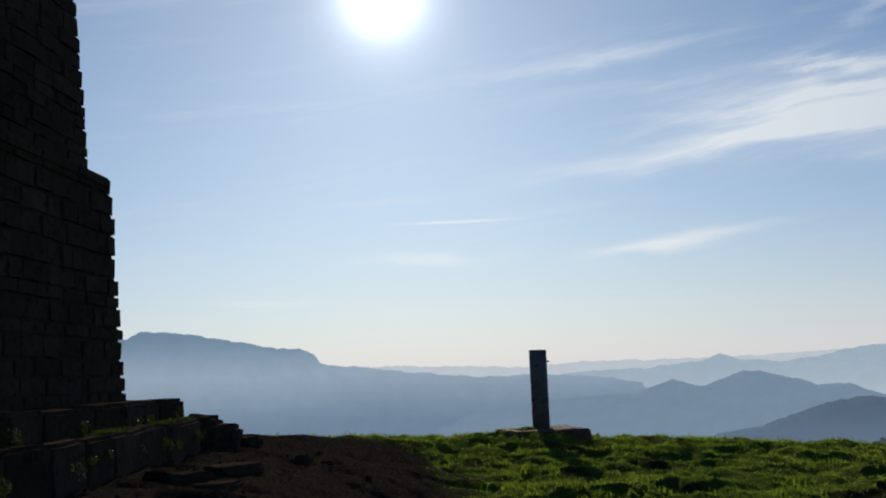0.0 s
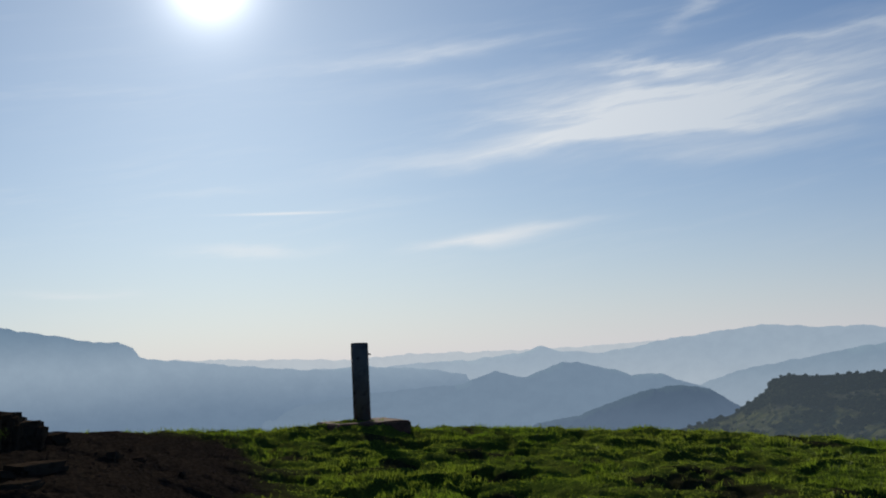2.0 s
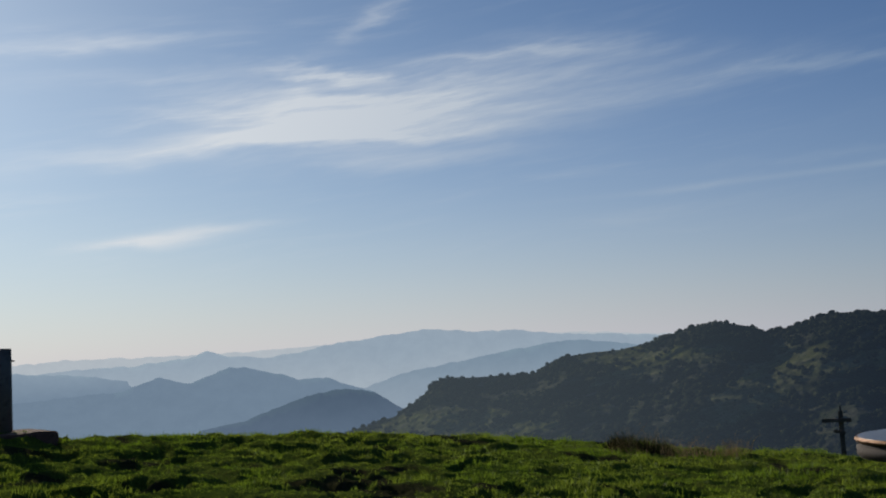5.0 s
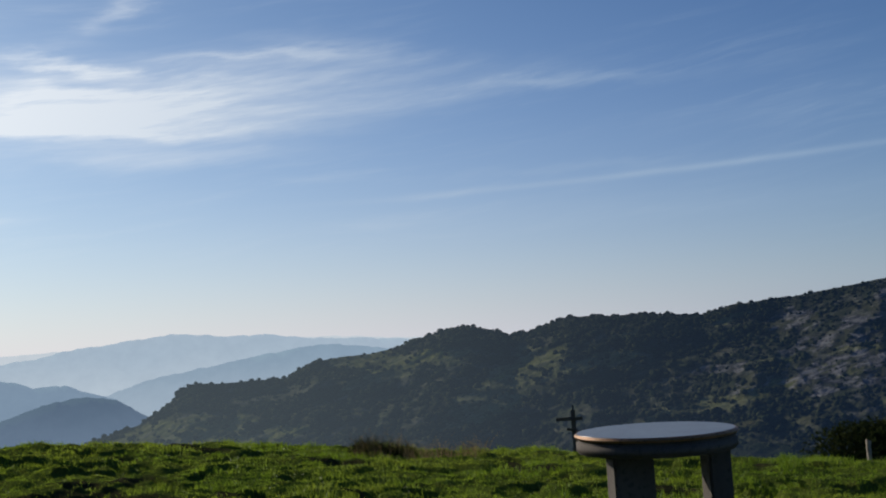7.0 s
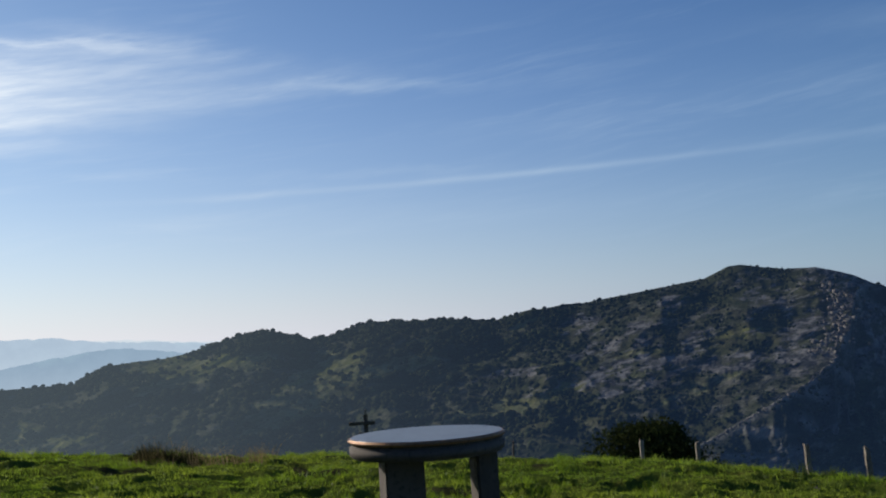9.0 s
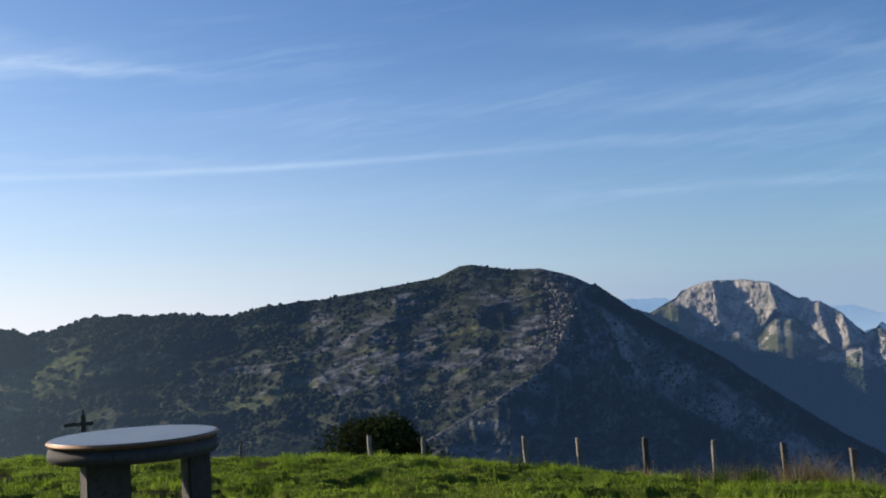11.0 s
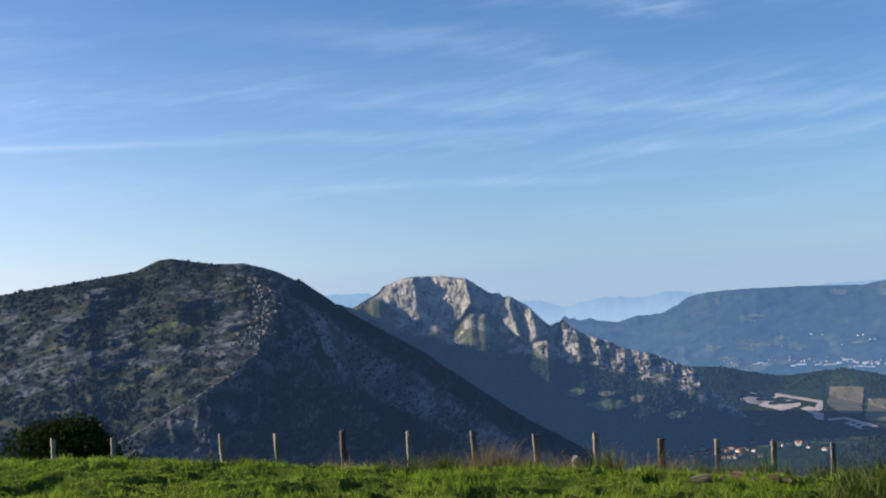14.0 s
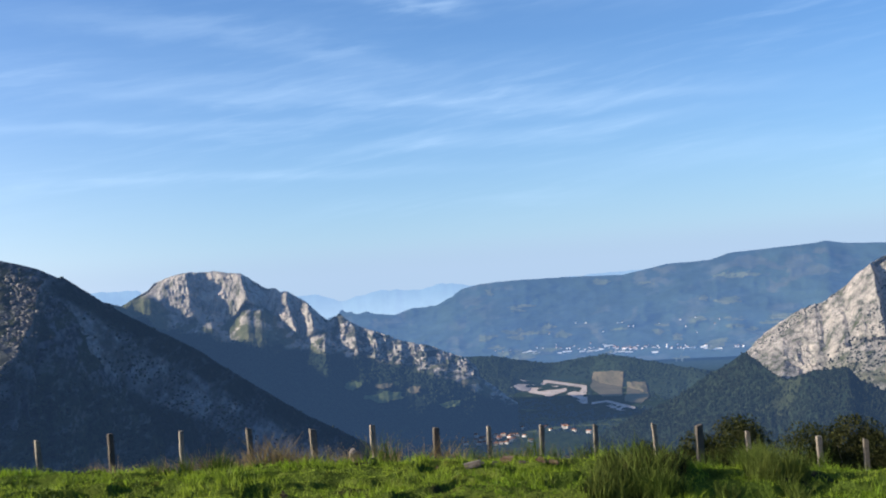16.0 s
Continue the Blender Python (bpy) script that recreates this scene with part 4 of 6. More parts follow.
# far ridges: plain backdrops kilometres off, their haze painted as emission
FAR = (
    # name, profile, distance, emitted haze above, emitted haze in mist, mist low, mist high, label
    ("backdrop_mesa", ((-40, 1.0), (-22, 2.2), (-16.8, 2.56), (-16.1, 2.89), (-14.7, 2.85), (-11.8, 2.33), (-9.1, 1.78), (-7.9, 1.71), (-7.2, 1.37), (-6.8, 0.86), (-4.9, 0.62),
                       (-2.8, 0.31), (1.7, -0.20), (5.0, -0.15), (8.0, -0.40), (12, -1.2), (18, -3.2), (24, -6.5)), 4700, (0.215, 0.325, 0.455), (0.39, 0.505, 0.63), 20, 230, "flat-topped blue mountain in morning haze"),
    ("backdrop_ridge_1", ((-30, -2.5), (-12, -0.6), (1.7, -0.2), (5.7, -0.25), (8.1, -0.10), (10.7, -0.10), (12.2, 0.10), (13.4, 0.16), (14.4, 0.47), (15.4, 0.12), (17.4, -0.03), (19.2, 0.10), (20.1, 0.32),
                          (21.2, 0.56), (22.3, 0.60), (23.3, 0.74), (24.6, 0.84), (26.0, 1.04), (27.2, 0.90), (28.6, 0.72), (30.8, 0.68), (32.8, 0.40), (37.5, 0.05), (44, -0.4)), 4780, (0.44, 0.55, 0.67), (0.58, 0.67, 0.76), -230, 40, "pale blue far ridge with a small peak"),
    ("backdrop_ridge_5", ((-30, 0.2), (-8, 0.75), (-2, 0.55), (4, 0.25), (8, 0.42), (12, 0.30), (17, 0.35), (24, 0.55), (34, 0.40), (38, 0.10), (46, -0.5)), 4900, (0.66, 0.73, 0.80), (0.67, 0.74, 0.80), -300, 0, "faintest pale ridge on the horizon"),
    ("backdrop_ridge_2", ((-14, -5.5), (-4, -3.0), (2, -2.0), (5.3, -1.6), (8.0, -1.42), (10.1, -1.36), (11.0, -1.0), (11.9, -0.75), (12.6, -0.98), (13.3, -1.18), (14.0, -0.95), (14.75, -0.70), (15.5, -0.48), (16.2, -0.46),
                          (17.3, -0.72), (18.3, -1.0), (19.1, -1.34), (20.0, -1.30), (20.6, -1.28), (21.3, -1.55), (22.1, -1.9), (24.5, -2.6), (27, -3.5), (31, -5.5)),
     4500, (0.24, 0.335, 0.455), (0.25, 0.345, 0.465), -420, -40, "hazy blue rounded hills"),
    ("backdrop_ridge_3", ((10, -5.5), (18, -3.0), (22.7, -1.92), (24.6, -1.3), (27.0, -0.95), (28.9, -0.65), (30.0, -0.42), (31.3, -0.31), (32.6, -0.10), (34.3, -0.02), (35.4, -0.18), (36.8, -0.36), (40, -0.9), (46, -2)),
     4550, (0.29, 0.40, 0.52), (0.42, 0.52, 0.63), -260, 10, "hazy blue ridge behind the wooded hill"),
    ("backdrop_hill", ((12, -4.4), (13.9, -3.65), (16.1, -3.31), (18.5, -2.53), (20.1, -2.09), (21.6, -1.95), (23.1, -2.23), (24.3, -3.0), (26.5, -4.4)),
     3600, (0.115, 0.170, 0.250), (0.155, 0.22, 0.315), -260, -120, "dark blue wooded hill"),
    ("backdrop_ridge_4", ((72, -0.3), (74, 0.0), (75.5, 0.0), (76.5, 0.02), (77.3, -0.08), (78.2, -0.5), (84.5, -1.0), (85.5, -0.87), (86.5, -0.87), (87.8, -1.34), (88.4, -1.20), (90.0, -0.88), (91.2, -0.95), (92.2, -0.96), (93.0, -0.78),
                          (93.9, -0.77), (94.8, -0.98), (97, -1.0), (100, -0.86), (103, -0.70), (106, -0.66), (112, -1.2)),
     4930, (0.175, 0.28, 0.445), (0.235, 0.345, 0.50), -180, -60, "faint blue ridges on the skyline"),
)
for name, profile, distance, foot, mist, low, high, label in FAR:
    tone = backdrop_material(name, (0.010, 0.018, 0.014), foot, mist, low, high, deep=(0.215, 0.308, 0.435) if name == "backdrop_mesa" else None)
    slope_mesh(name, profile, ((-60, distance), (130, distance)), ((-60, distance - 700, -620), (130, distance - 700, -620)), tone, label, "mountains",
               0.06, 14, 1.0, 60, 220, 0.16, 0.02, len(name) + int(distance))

# the valley hills get their blue haze from emission too
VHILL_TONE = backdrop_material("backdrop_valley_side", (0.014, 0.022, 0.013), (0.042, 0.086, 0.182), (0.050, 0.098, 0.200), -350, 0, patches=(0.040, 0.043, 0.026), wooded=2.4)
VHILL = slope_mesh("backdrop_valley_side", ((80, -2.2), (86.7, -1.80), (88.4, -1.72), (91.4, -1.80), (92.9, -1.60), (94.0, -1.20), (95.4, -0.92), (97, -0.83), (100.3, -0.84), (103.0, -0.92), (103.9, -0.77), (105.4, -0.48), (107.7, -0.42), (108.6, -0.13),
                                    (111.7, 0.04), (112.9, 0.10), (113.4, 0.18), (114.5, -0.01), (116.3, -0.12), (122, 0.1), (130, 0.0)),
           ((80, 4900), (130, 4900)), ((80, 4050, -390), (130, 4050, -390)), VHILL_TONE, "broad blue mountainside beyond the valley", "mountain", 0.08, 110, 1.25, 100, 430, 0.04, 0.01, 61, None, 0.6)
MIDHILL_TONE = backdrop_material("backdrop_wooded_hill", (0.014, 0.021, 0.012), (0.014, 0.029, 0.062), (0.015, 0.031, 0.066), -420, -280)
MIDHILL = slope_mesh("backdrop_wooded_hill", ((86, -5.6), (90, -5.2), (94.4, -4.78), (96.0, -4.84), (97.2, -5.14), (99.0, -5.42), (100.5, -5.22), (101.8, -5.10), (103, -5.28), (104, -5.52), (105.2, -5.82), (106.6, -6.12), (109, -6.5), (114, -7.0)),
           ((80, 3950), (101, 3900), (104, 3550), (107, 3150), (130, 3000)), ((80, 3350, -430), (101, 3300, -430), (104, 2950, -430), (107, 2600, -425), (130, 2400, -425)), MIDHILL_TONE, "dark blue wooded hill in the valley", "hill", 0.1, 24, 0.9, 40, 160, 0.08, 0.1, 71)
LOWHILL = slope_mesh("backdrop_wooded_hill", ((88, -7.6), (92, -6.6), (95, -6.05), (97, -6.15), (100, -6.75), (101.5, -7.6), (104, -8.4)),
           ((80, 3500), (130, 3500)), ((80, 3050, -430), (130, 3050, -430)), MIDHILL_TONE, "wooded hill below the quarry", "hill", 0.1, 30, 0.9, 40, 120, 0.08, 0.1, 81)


# ---- trees of the far slopes ----
def clump_template(seed, tall=1.0, levels=1):
    bm = bmesh.new()
    bmesh.ops.create_icosphere(bm, subdivisions=levels, radius=1.0)
    o = Vector((seed * 3.1, seed * 1.7, 0.3))
    for v in bm.verts:
        v.co *= 1 + 0.45 * noise.noise(v.co * 1.6 + o)
        v.co.z = v.co.z * tall + 0.40 * tall
    bm.verts.ensure_lookup_table()
    v = np.array([tuple(q.co) for q in bm.verts])
    f = np.array([[q.index for q in p.verts] for p in bm.faces])
    bm.free()
    return v, f


def scatter_clumps(name, places, sizes, templates, mat, label, category, seed, soft=True):
    rng = np.random.default_rng(seed)
    vs, fs, base = [], [], 0
    pick = rng.integers(0, len(templates), len(places))
    turn = rng.uniform(0, 6.283, len(places))
    for i, (p, s) in enumerate(zip(places, sizes)):
        v, f = templates[pick[i]]
        c, q = math.cos(turn[i]), math.sin(turn[i])
        w = np.stack([v[:, 0] * c - v[:, 1] * q, v[:, 0] * q + v[:, 1] * c, v[:, 2]], -1) * s + p
        vs.append(w)
        fs.append(f + base)
        base += len(v)
    me = from_arrays(name, np.concatenate(vs), np.concatenate(fs), mat, soft=soft)
    return tagged(new(name, me), label, category, kind="stuff")


def pick_places(grid, count, seed, chance):
    _, az, u, verts = grid
    rng = np.random.default_rng(seed)
    n, m = u.shape
    i, j = rng.integers(0, n - 1, count * 6), rng.integers(0, m - 9, count * 6)
    a, b = rng.uniform(0, 1, (2, count * 6))
    p = verts[i, j] * ((1 - a) * (1 - b))[:, None] + verts[i + 1, j] * (a * (1 - b))[:, None] + verts[i, j + 1] * ((1 - a) * b)[:, None] + verts[i + 1, j + 1] * (a * b)[:, None]
    keep = rng.uniform(0, 1, len(i)) < chance(az[i, j], u[i, j], p[:, 0], p[:, 1], p[:, 2])
    return p[keep][:count]


def sight_of(x, y, z):
    return np.degrees(np.arctan2(z - 1.6, np.hypot(x, y)))


MEADOWS = ((87.7, 88.65, -6.22, -5.6), (89.3, 90.3, -6.2, -5.86), (88.7, 90.95, -6.95, -6.3), (91.0, 91.8, -6.6, -6.1), (92.7, 94.0, -7.45, -7.0), (93.8, 95.2, -6.3, -6.0))
BROAD = [clump_template(s, 0.82) for s in range(6)]
PINE_SHAPES = [clump_template(s + 20, 1.9, 1) for s in range(4)]
wood_places = pick_places(DARK, 21000, 4, lambda az, u, x, y, z: np.clip(dark_cover(az, u, x, y, z)[2] ** 1.3 * (0.25 + 0.75 * smooth(fbm(x / 16, y / 16 + z / 12, 2, 58), 0.38, 0.58)) + 0.012, 0, 1))
scatter_clumps("far_woods", wood_places, (np.random.default_rng(5).uniform(0.0, 1.0, len(wood_places)) ** 1.6 * 2.9 + 1.0) * (1 - 0.42 * smooth(np.degrees(np.arctan2(wood_places[:, 0], wood_places[:, 1])), 52, 64)), BROAD, WOODS, "dark green scrub and trees on the slope", "woods", 6)
flank_places = pick_places(FLANK, 4200, 44, lambda az, u, x, y, z: 0.12 + 0.6 * smooth(fbm(x / 80, y / 80 + z / 70, 4, 33), 0.52, 0.64))
scatter_clumps("flank_scrub", flank_places, np.random.default_rng(45).uniform(0.0, 1.0, len(flank_places)) ** 1.5 * 1.7 + 0.6, BROAD, WOODS, "scattered dark scrub on the shaded flank", "scrub", 46)
line = pick_places(DARK, 700, 14, lambda az, u, x, y, z: (u > 0.965) * (az < 64.5) * (az > 25.5) * smooth(fbm(az * 1.5, az * 0, 3, 9), 0.32, 0.5))
scatter_clumps("skyline_trees", line, np.random.default_rng(15).uniform(1.0, 2.6, len(line)), BROAD, WOODS, "trees along the mountain skyline", "woods", 16)
pine_places = pick_places(PINE_SLOPE, 18000, 24, lambda az, u, x, y, z: 1 - 0.7 * smooth(fbm(x / 70, y / 70, 3, 4), 0.66, 0.74))
scatter_clumps("pine_wood", pine_places, np.random.default_rng(25).uniform(0.8, 1.6, len(pine_places)), PINE_SHAPES, PINES, "dark pine wood on the ridge", "woods", 26)
lime_places = pick_places(LIME, 6500, 34, lambda az, u, x, y, z: (lime_wood_shade(az, sight_of(x, y, z)) * smooth(fbm(az * 4, u * 14, 3, 16), 0.36, 0.52) + 0.05 * (az > 86.5))
                          * np.prod([1.0 - (az > a0 - 0.1) * (az < a1 + 0.1) * (sight_of(x, y, z) > e0 - 0.45) * (sight_of(x, y, z) < e1 + 0.05) for a0, a1, e0, e1 in MEADOWS], axis=0))
scatter_clumps("far_woods", lime_places, np.random.default_rng(35).uniform(2.0, 5.0, len(lime_places)), BROAD, FAR_PINES, "dark woods below the crag", "woods", 36)
def cleared_land(az, e):
    rows = ((101.0, 102.75, -7.55, -5.95), (102.75, 104.0, -7.95, -6.6), (96.8, 100.6, -7.3, -6.15), (100.0, 100.8, -8.1, -7.2), (101.0, 103.2, -8.25, -7.5))
    return np.max([(az > a) * (az < b) * (e > c) * (e < d) for a, b, c, d in rows], axis=0)


for hill, count, seed in ((MIDHILL, 8000, 84), (LOWHILL, 7000, 94)):
    far_places = pick_places(hill, count, seed, lambda az, u, x, y, z: (0.35 + 0.65 * smooth(fbm(x / 150, y / 150, 4, seed), 0.40, 0.55)) * (1 - cleared_land(az, sight_of(x, y, z))))
    scatter_clumps("far_woods", far_places, np.random.default_rng(seed).uniform(2.4, 5.0, len(far_places)), BROAD, FAR_PINES, "dark blue-green woods on the valley hills", "woods", seed)
rgv = np.random.default_rng(66)
va, vr = np.radians(rgv.uniform(92, 106, 3600)), rgv.uniform(2280, 3400, 3600)
vx, vy = np.sin(va) * vr, np.cos(va) * vr
keep = (fbm(vx / 130, vy / 130, 4, 71) > rgv.uniform(0.40, 0.56, 3600)) & (cleared_land(np.degrees(va), sight_of(vx, vy, -400)) < 0.5)
vx, vy = vx[keep], vy[keep]
scatter_clumps("valley_trees", np.stack([vx, vy, land_height(vx, vy)], -1), rgv.uniform(2.0, 4.6, len(vx)), BROAD, FAR_PINES, "trees and hedges of the valley floor", "woods", 67)
scrub_places = pick_places(RIGHT, 2600, 54, lambda az, u, x, y, z: smooth(fbm(x / 50, y / 50 + z / 40, 4, 53), 0.40, 0.60))
scatter_clumps("crag_scrub", scrub_places, np.random.default_rng(55).uniform(0.8, 1.9, len(scrub_places)), BROAD, PINES, "dark scrub dotted over the pale crag", "scrub", 56)

# broken crags along the edge between the two sides of the mountain
EDGE = np.array(((70.7, 1.62, 1108), (71.3, 1.15, 1085), (71.9, 0.55, 1040), (72.35, -0.15, 985), (72.35, -0.8, 925), (71.9, -1.7, 868), (71.2, -2.8, 792), (69.8, -3.9, 752), (68.0, -4.9, 725), (66.0, -5.95, 708), (64.6, -6.7, 698)))
CHIPS = []
for k in range(6):
    v, f = clump_template(k + 50, 0.75, 1)
    CHIPS.append((v * (1 + 0.5 * np.random.default_rng(k).uniform(-1, 1, (len(v), 1))), f))
rge = np.random.default_rng(88)
walk_along = np.concatenate([rge.uniform(0.9, 5.4, 230), rge.uniform(5.0, 10.0, 170)])
ea, ee, er = (np.interp(walk_along, np.arange(len(EDGE)), EDGE[:, c]) for c in range(3))
wide = np.where(walk_along < 5.4, 1.9, 0.20)
ea, ee = ea + rge.normal(-0.28, 0.26, len(ea)) * wide, ee + rge.normal(-0.05, 0.16, len(ea)) * wide
er = er - 6
rocks = np.stack([np.sin(np.radians(ea)) * er, np.cos(np.radians(ea)) * er, 1.6 + er * np.tan(np.radians(ee)) - 2.0], -1)
scatter_clumps("crag_rocks", rocks, rge.uniform(0.5, 1.0, len(rocks)) ** 2 * np.where(walk_along < 5.4, 2.6, 1.2), CHIPS, CRAG_ROCK, "pale broken crags down the mountain edge", "rocks", 89, False)


# ---- fields, quarry and buildings of the valley ----
def drape(name, grid, a0, a1, e0, e1, shape, mat, label, category, lift=8.0, n=44):
    """A patch of other ground lying on a slope, between two headings and two angles of sight."""
    _, az, u, verts = grid
    face = int((u[0] <= 1.0).sum())
    a, q = np.meshgrid(np.linspace(a0, a1, n), np.linspace(e0, e1, n), indexing="ij")
    height = np.degrees(np.arctan2(verts[..., 2] - 1.6, np.hypot(verts[..., 0], verts[..., 1])))[:, :face]
    height = np.maximum.accumulate(height, axis=1)
    rows = np.arange(face)
    fi = np.clip((a[:, 0] - az[0, 0]) / (az[1, 0] - az[0, 0]), 0, az.shape[0] - 1.001)
    p = np.zeros((n, n, 3))
    for k in range(n):
        i = int(fi[k])
        s = fi[k] - i
        column = verts[i, :face] * (1 - s) + verts[i + 1, :face] * s
        at = np.interp(q[k], height[i] * (1 - s) + height[i + 1] * s, rows)
        for c in range(3):
            p[k, :, c] = np.interp(at, rows, column[:, c])
    # where the hill has run out the patch lies on the valley floor
    ar, drop = np.radians(a), np.tan(np.radians(-q))
    flat = 401.6 / drop
    for _ in range(4):
        flat = (1.6 - land_height(np.sin(ar) * flat, np.cos(ar) * flat)) / drop
    on_floor = (flat < np.hypot(p[..., 0], p[..., 1])) | (p[..., 2] < land_height(p[..., 0], p[..., 1]) + 1)
    p = np.where(on_floor[..., None], np.stack([np.sin(ar) * flat, np.cos(ar) * flat, 1.6 - flat * drop], -1), p)
    p = p * (1 - lift / np.linalg.norm(p, axis=-1, keepdims=True))
    x, y = np.linspace(-1, 1, n)[:, None] + 0 * a, np.linspace(-1, 1, n)[None] + 0 * a
    keep = shape(x, y) > 0
    f = grid_faces(n, n)
    f = f[keep.ravel()[f].all(1)]
    used, f = np.unique(f, return_inverse=True)
    me = from_arrays(name, p.reshape(-1, 3)[used], f.reshape(-1, 4), mat, soft=True)
    return tagged(new(name, me), label, category, kind="structure")


def blob(seed, sharp=2.0, ragged=0.5):
    return lambda x, y: 1 - np.abs(x) ** sharp - np.abs(y) ** sharp - ragged * (fbm(x * 2 + seed, y * 2, 3, seed) - 0.3)


def plot(corners, ragged, seed):
    """A straight-sided field with a slightly uneven edge."""
    def inside(x, y):
        best = 9.0 + 0 * x
        for (x0, y0), (x1, y1) in zip(corners, corners[1:] + corners[:1]):
            side = ((x - x0) * (y1 - y0) - (y - y0) * (x1 - x0)) / math.hypot(x1 - x0, y1 - y0)
            best = np.minimum(best, side)
        return best + ragged * (fbm(x * 3, y * 3, 4, seed) - 0.5)
    return inside


def along(x, y, points, half):
    """How far inside a band of a given half width round a bent line."""
    best = 9.0 + 0 * x
    for (x0, y0), (x1, y1) in zip(points, points[1:]):
        t = np.clip(((x - x0) * (x1 - x0) + (y - y0) * (y1 - y0)) / ((x1 - x0) ** 2 + (y1 - y0) ** 2), 0, 1)
        best = np.minimum(best, np.hypot(x - x0 - t * (x1 - x0), y - y0 - t * (y1 - y0)))
    return half - best


def benches(x, y):
    """A pale terraced cut in a hillside: a haul road along its top, a floor below, and dark faces between its levels."""
    n = fbm(x * 4, y * 5, 4, 12) - 0.5
    road = along(x, y, ((-0.66, 0.95), (0.1, 0.62), (0.97, 0.13), (0.88, -0.38)), 0.10 + 0.06 * n)
    top = np.interp(x, (-1, -0.66, 0.0, 0.6), (0.45, 0.92, 0.62, 0.25))
    low = np.interp(x, (-1, -0.5, 0.0, 0.45, 0.6), (0.42, -0.15, -0.48, -0.20, 0.1))
    body = np.minimum(np.minimum(top - y, y - low), 0.5 - x) + 0.25 * n
    for x0, x1, y0, y1 in ((-0.5, 0.0, 0.42, 0.30), (-0.2, 0.5, 0.10, 0.22), (-0.75, -0.3, 0.70, 0.62), (0.0, 0.5, 0.45, 0.36)):
        body = np.minimum(body, -along(x, y, ((x0, y0), (x1, y1)), 0.10 + 0.12 * n))
    rubble = along(x, y, ((0.62, -0.34), (0.98, -0.95)), 0.20 + 0.35 * n)
    return np.maximum(np.maximum(road, body), rubble)


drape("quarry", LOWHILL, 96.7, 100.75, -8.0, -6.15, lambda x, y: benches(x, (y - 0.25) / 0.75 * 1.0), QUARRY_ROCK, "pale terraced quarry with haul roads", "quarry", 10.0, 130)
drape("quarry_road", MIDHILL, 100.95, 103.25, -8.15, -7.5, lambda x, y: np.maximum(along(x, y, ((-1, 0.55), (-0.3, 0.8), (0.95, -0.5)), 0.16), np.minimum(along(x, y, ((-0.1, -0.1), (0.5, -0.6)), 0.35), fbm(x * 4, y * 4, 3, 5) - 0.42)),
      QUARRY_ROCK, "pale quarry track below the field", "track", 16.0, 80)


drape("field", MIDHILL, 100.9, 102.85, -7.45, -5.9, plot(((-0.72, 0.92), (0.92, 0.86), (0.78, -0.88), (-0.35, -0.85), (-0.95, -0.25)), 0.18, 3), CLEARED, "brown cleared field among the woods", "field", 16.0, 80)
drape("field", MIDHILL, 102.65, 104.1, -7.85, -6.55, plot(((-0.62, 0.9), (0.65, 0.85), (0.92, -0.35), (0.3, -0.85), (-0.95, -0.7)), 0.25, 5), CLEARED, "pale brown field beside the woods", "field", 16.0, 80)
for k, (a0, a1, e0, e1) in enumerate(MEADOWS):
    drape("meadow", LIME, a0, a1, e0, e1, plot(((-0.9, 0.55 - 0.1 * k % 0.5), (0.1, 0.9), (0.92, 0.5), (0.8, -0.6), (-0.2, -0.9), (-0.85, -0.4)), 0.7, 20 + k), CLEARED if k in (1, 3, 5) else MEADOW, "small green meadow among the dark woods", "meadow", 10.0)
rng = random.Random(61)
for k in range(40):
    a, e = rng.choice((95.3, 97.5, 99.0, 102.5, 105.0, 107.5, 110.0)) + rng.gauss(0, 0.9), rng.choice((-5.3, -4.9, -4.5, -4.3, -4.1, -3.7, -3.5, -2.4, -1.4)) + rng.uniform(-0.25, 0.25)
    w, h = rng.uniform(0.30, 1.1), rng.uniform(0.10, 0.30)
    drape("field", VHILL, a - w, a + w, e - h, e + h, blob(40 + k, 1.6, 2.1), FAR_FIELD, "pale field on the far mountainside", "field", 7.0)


def gable(w, d, h, rise):
    bm = bmesh.new()
    pts = [(-w / 2, -d / 2, h), (w / 2, -d / 2, h), (w / 2, d / 2, h), (-w / 2, d / 2, h), (-w / 2, 0, h + rise), (w / 2, 0, h + rise)]
    v = [bm.verts.new((x * 1.06, y * 1.12, z)) for x, y, z in pts]
    for f in ((0, 1, 5, 4), (2, 3, 4, 5), (1, 2, 5), (3, 0, 4), (3, 2, 1, 0)):
        bm.faces.new([v[i] for i in f])
    return bm


def house(x, y, z, w, d, h, turn, roof, label, group, name="house", wall=None):
    t = thing(name, label, name, x, y, z, turn, group)
    part("wall", block(w, d, h + 3, 0.0, at=(0, 0, -3)), wall or WHITE_WALL, t)
    part("roof", gable(w, d, h, d * (0.28 if roof is TILE_ROOF else 0.08)), roof, t)


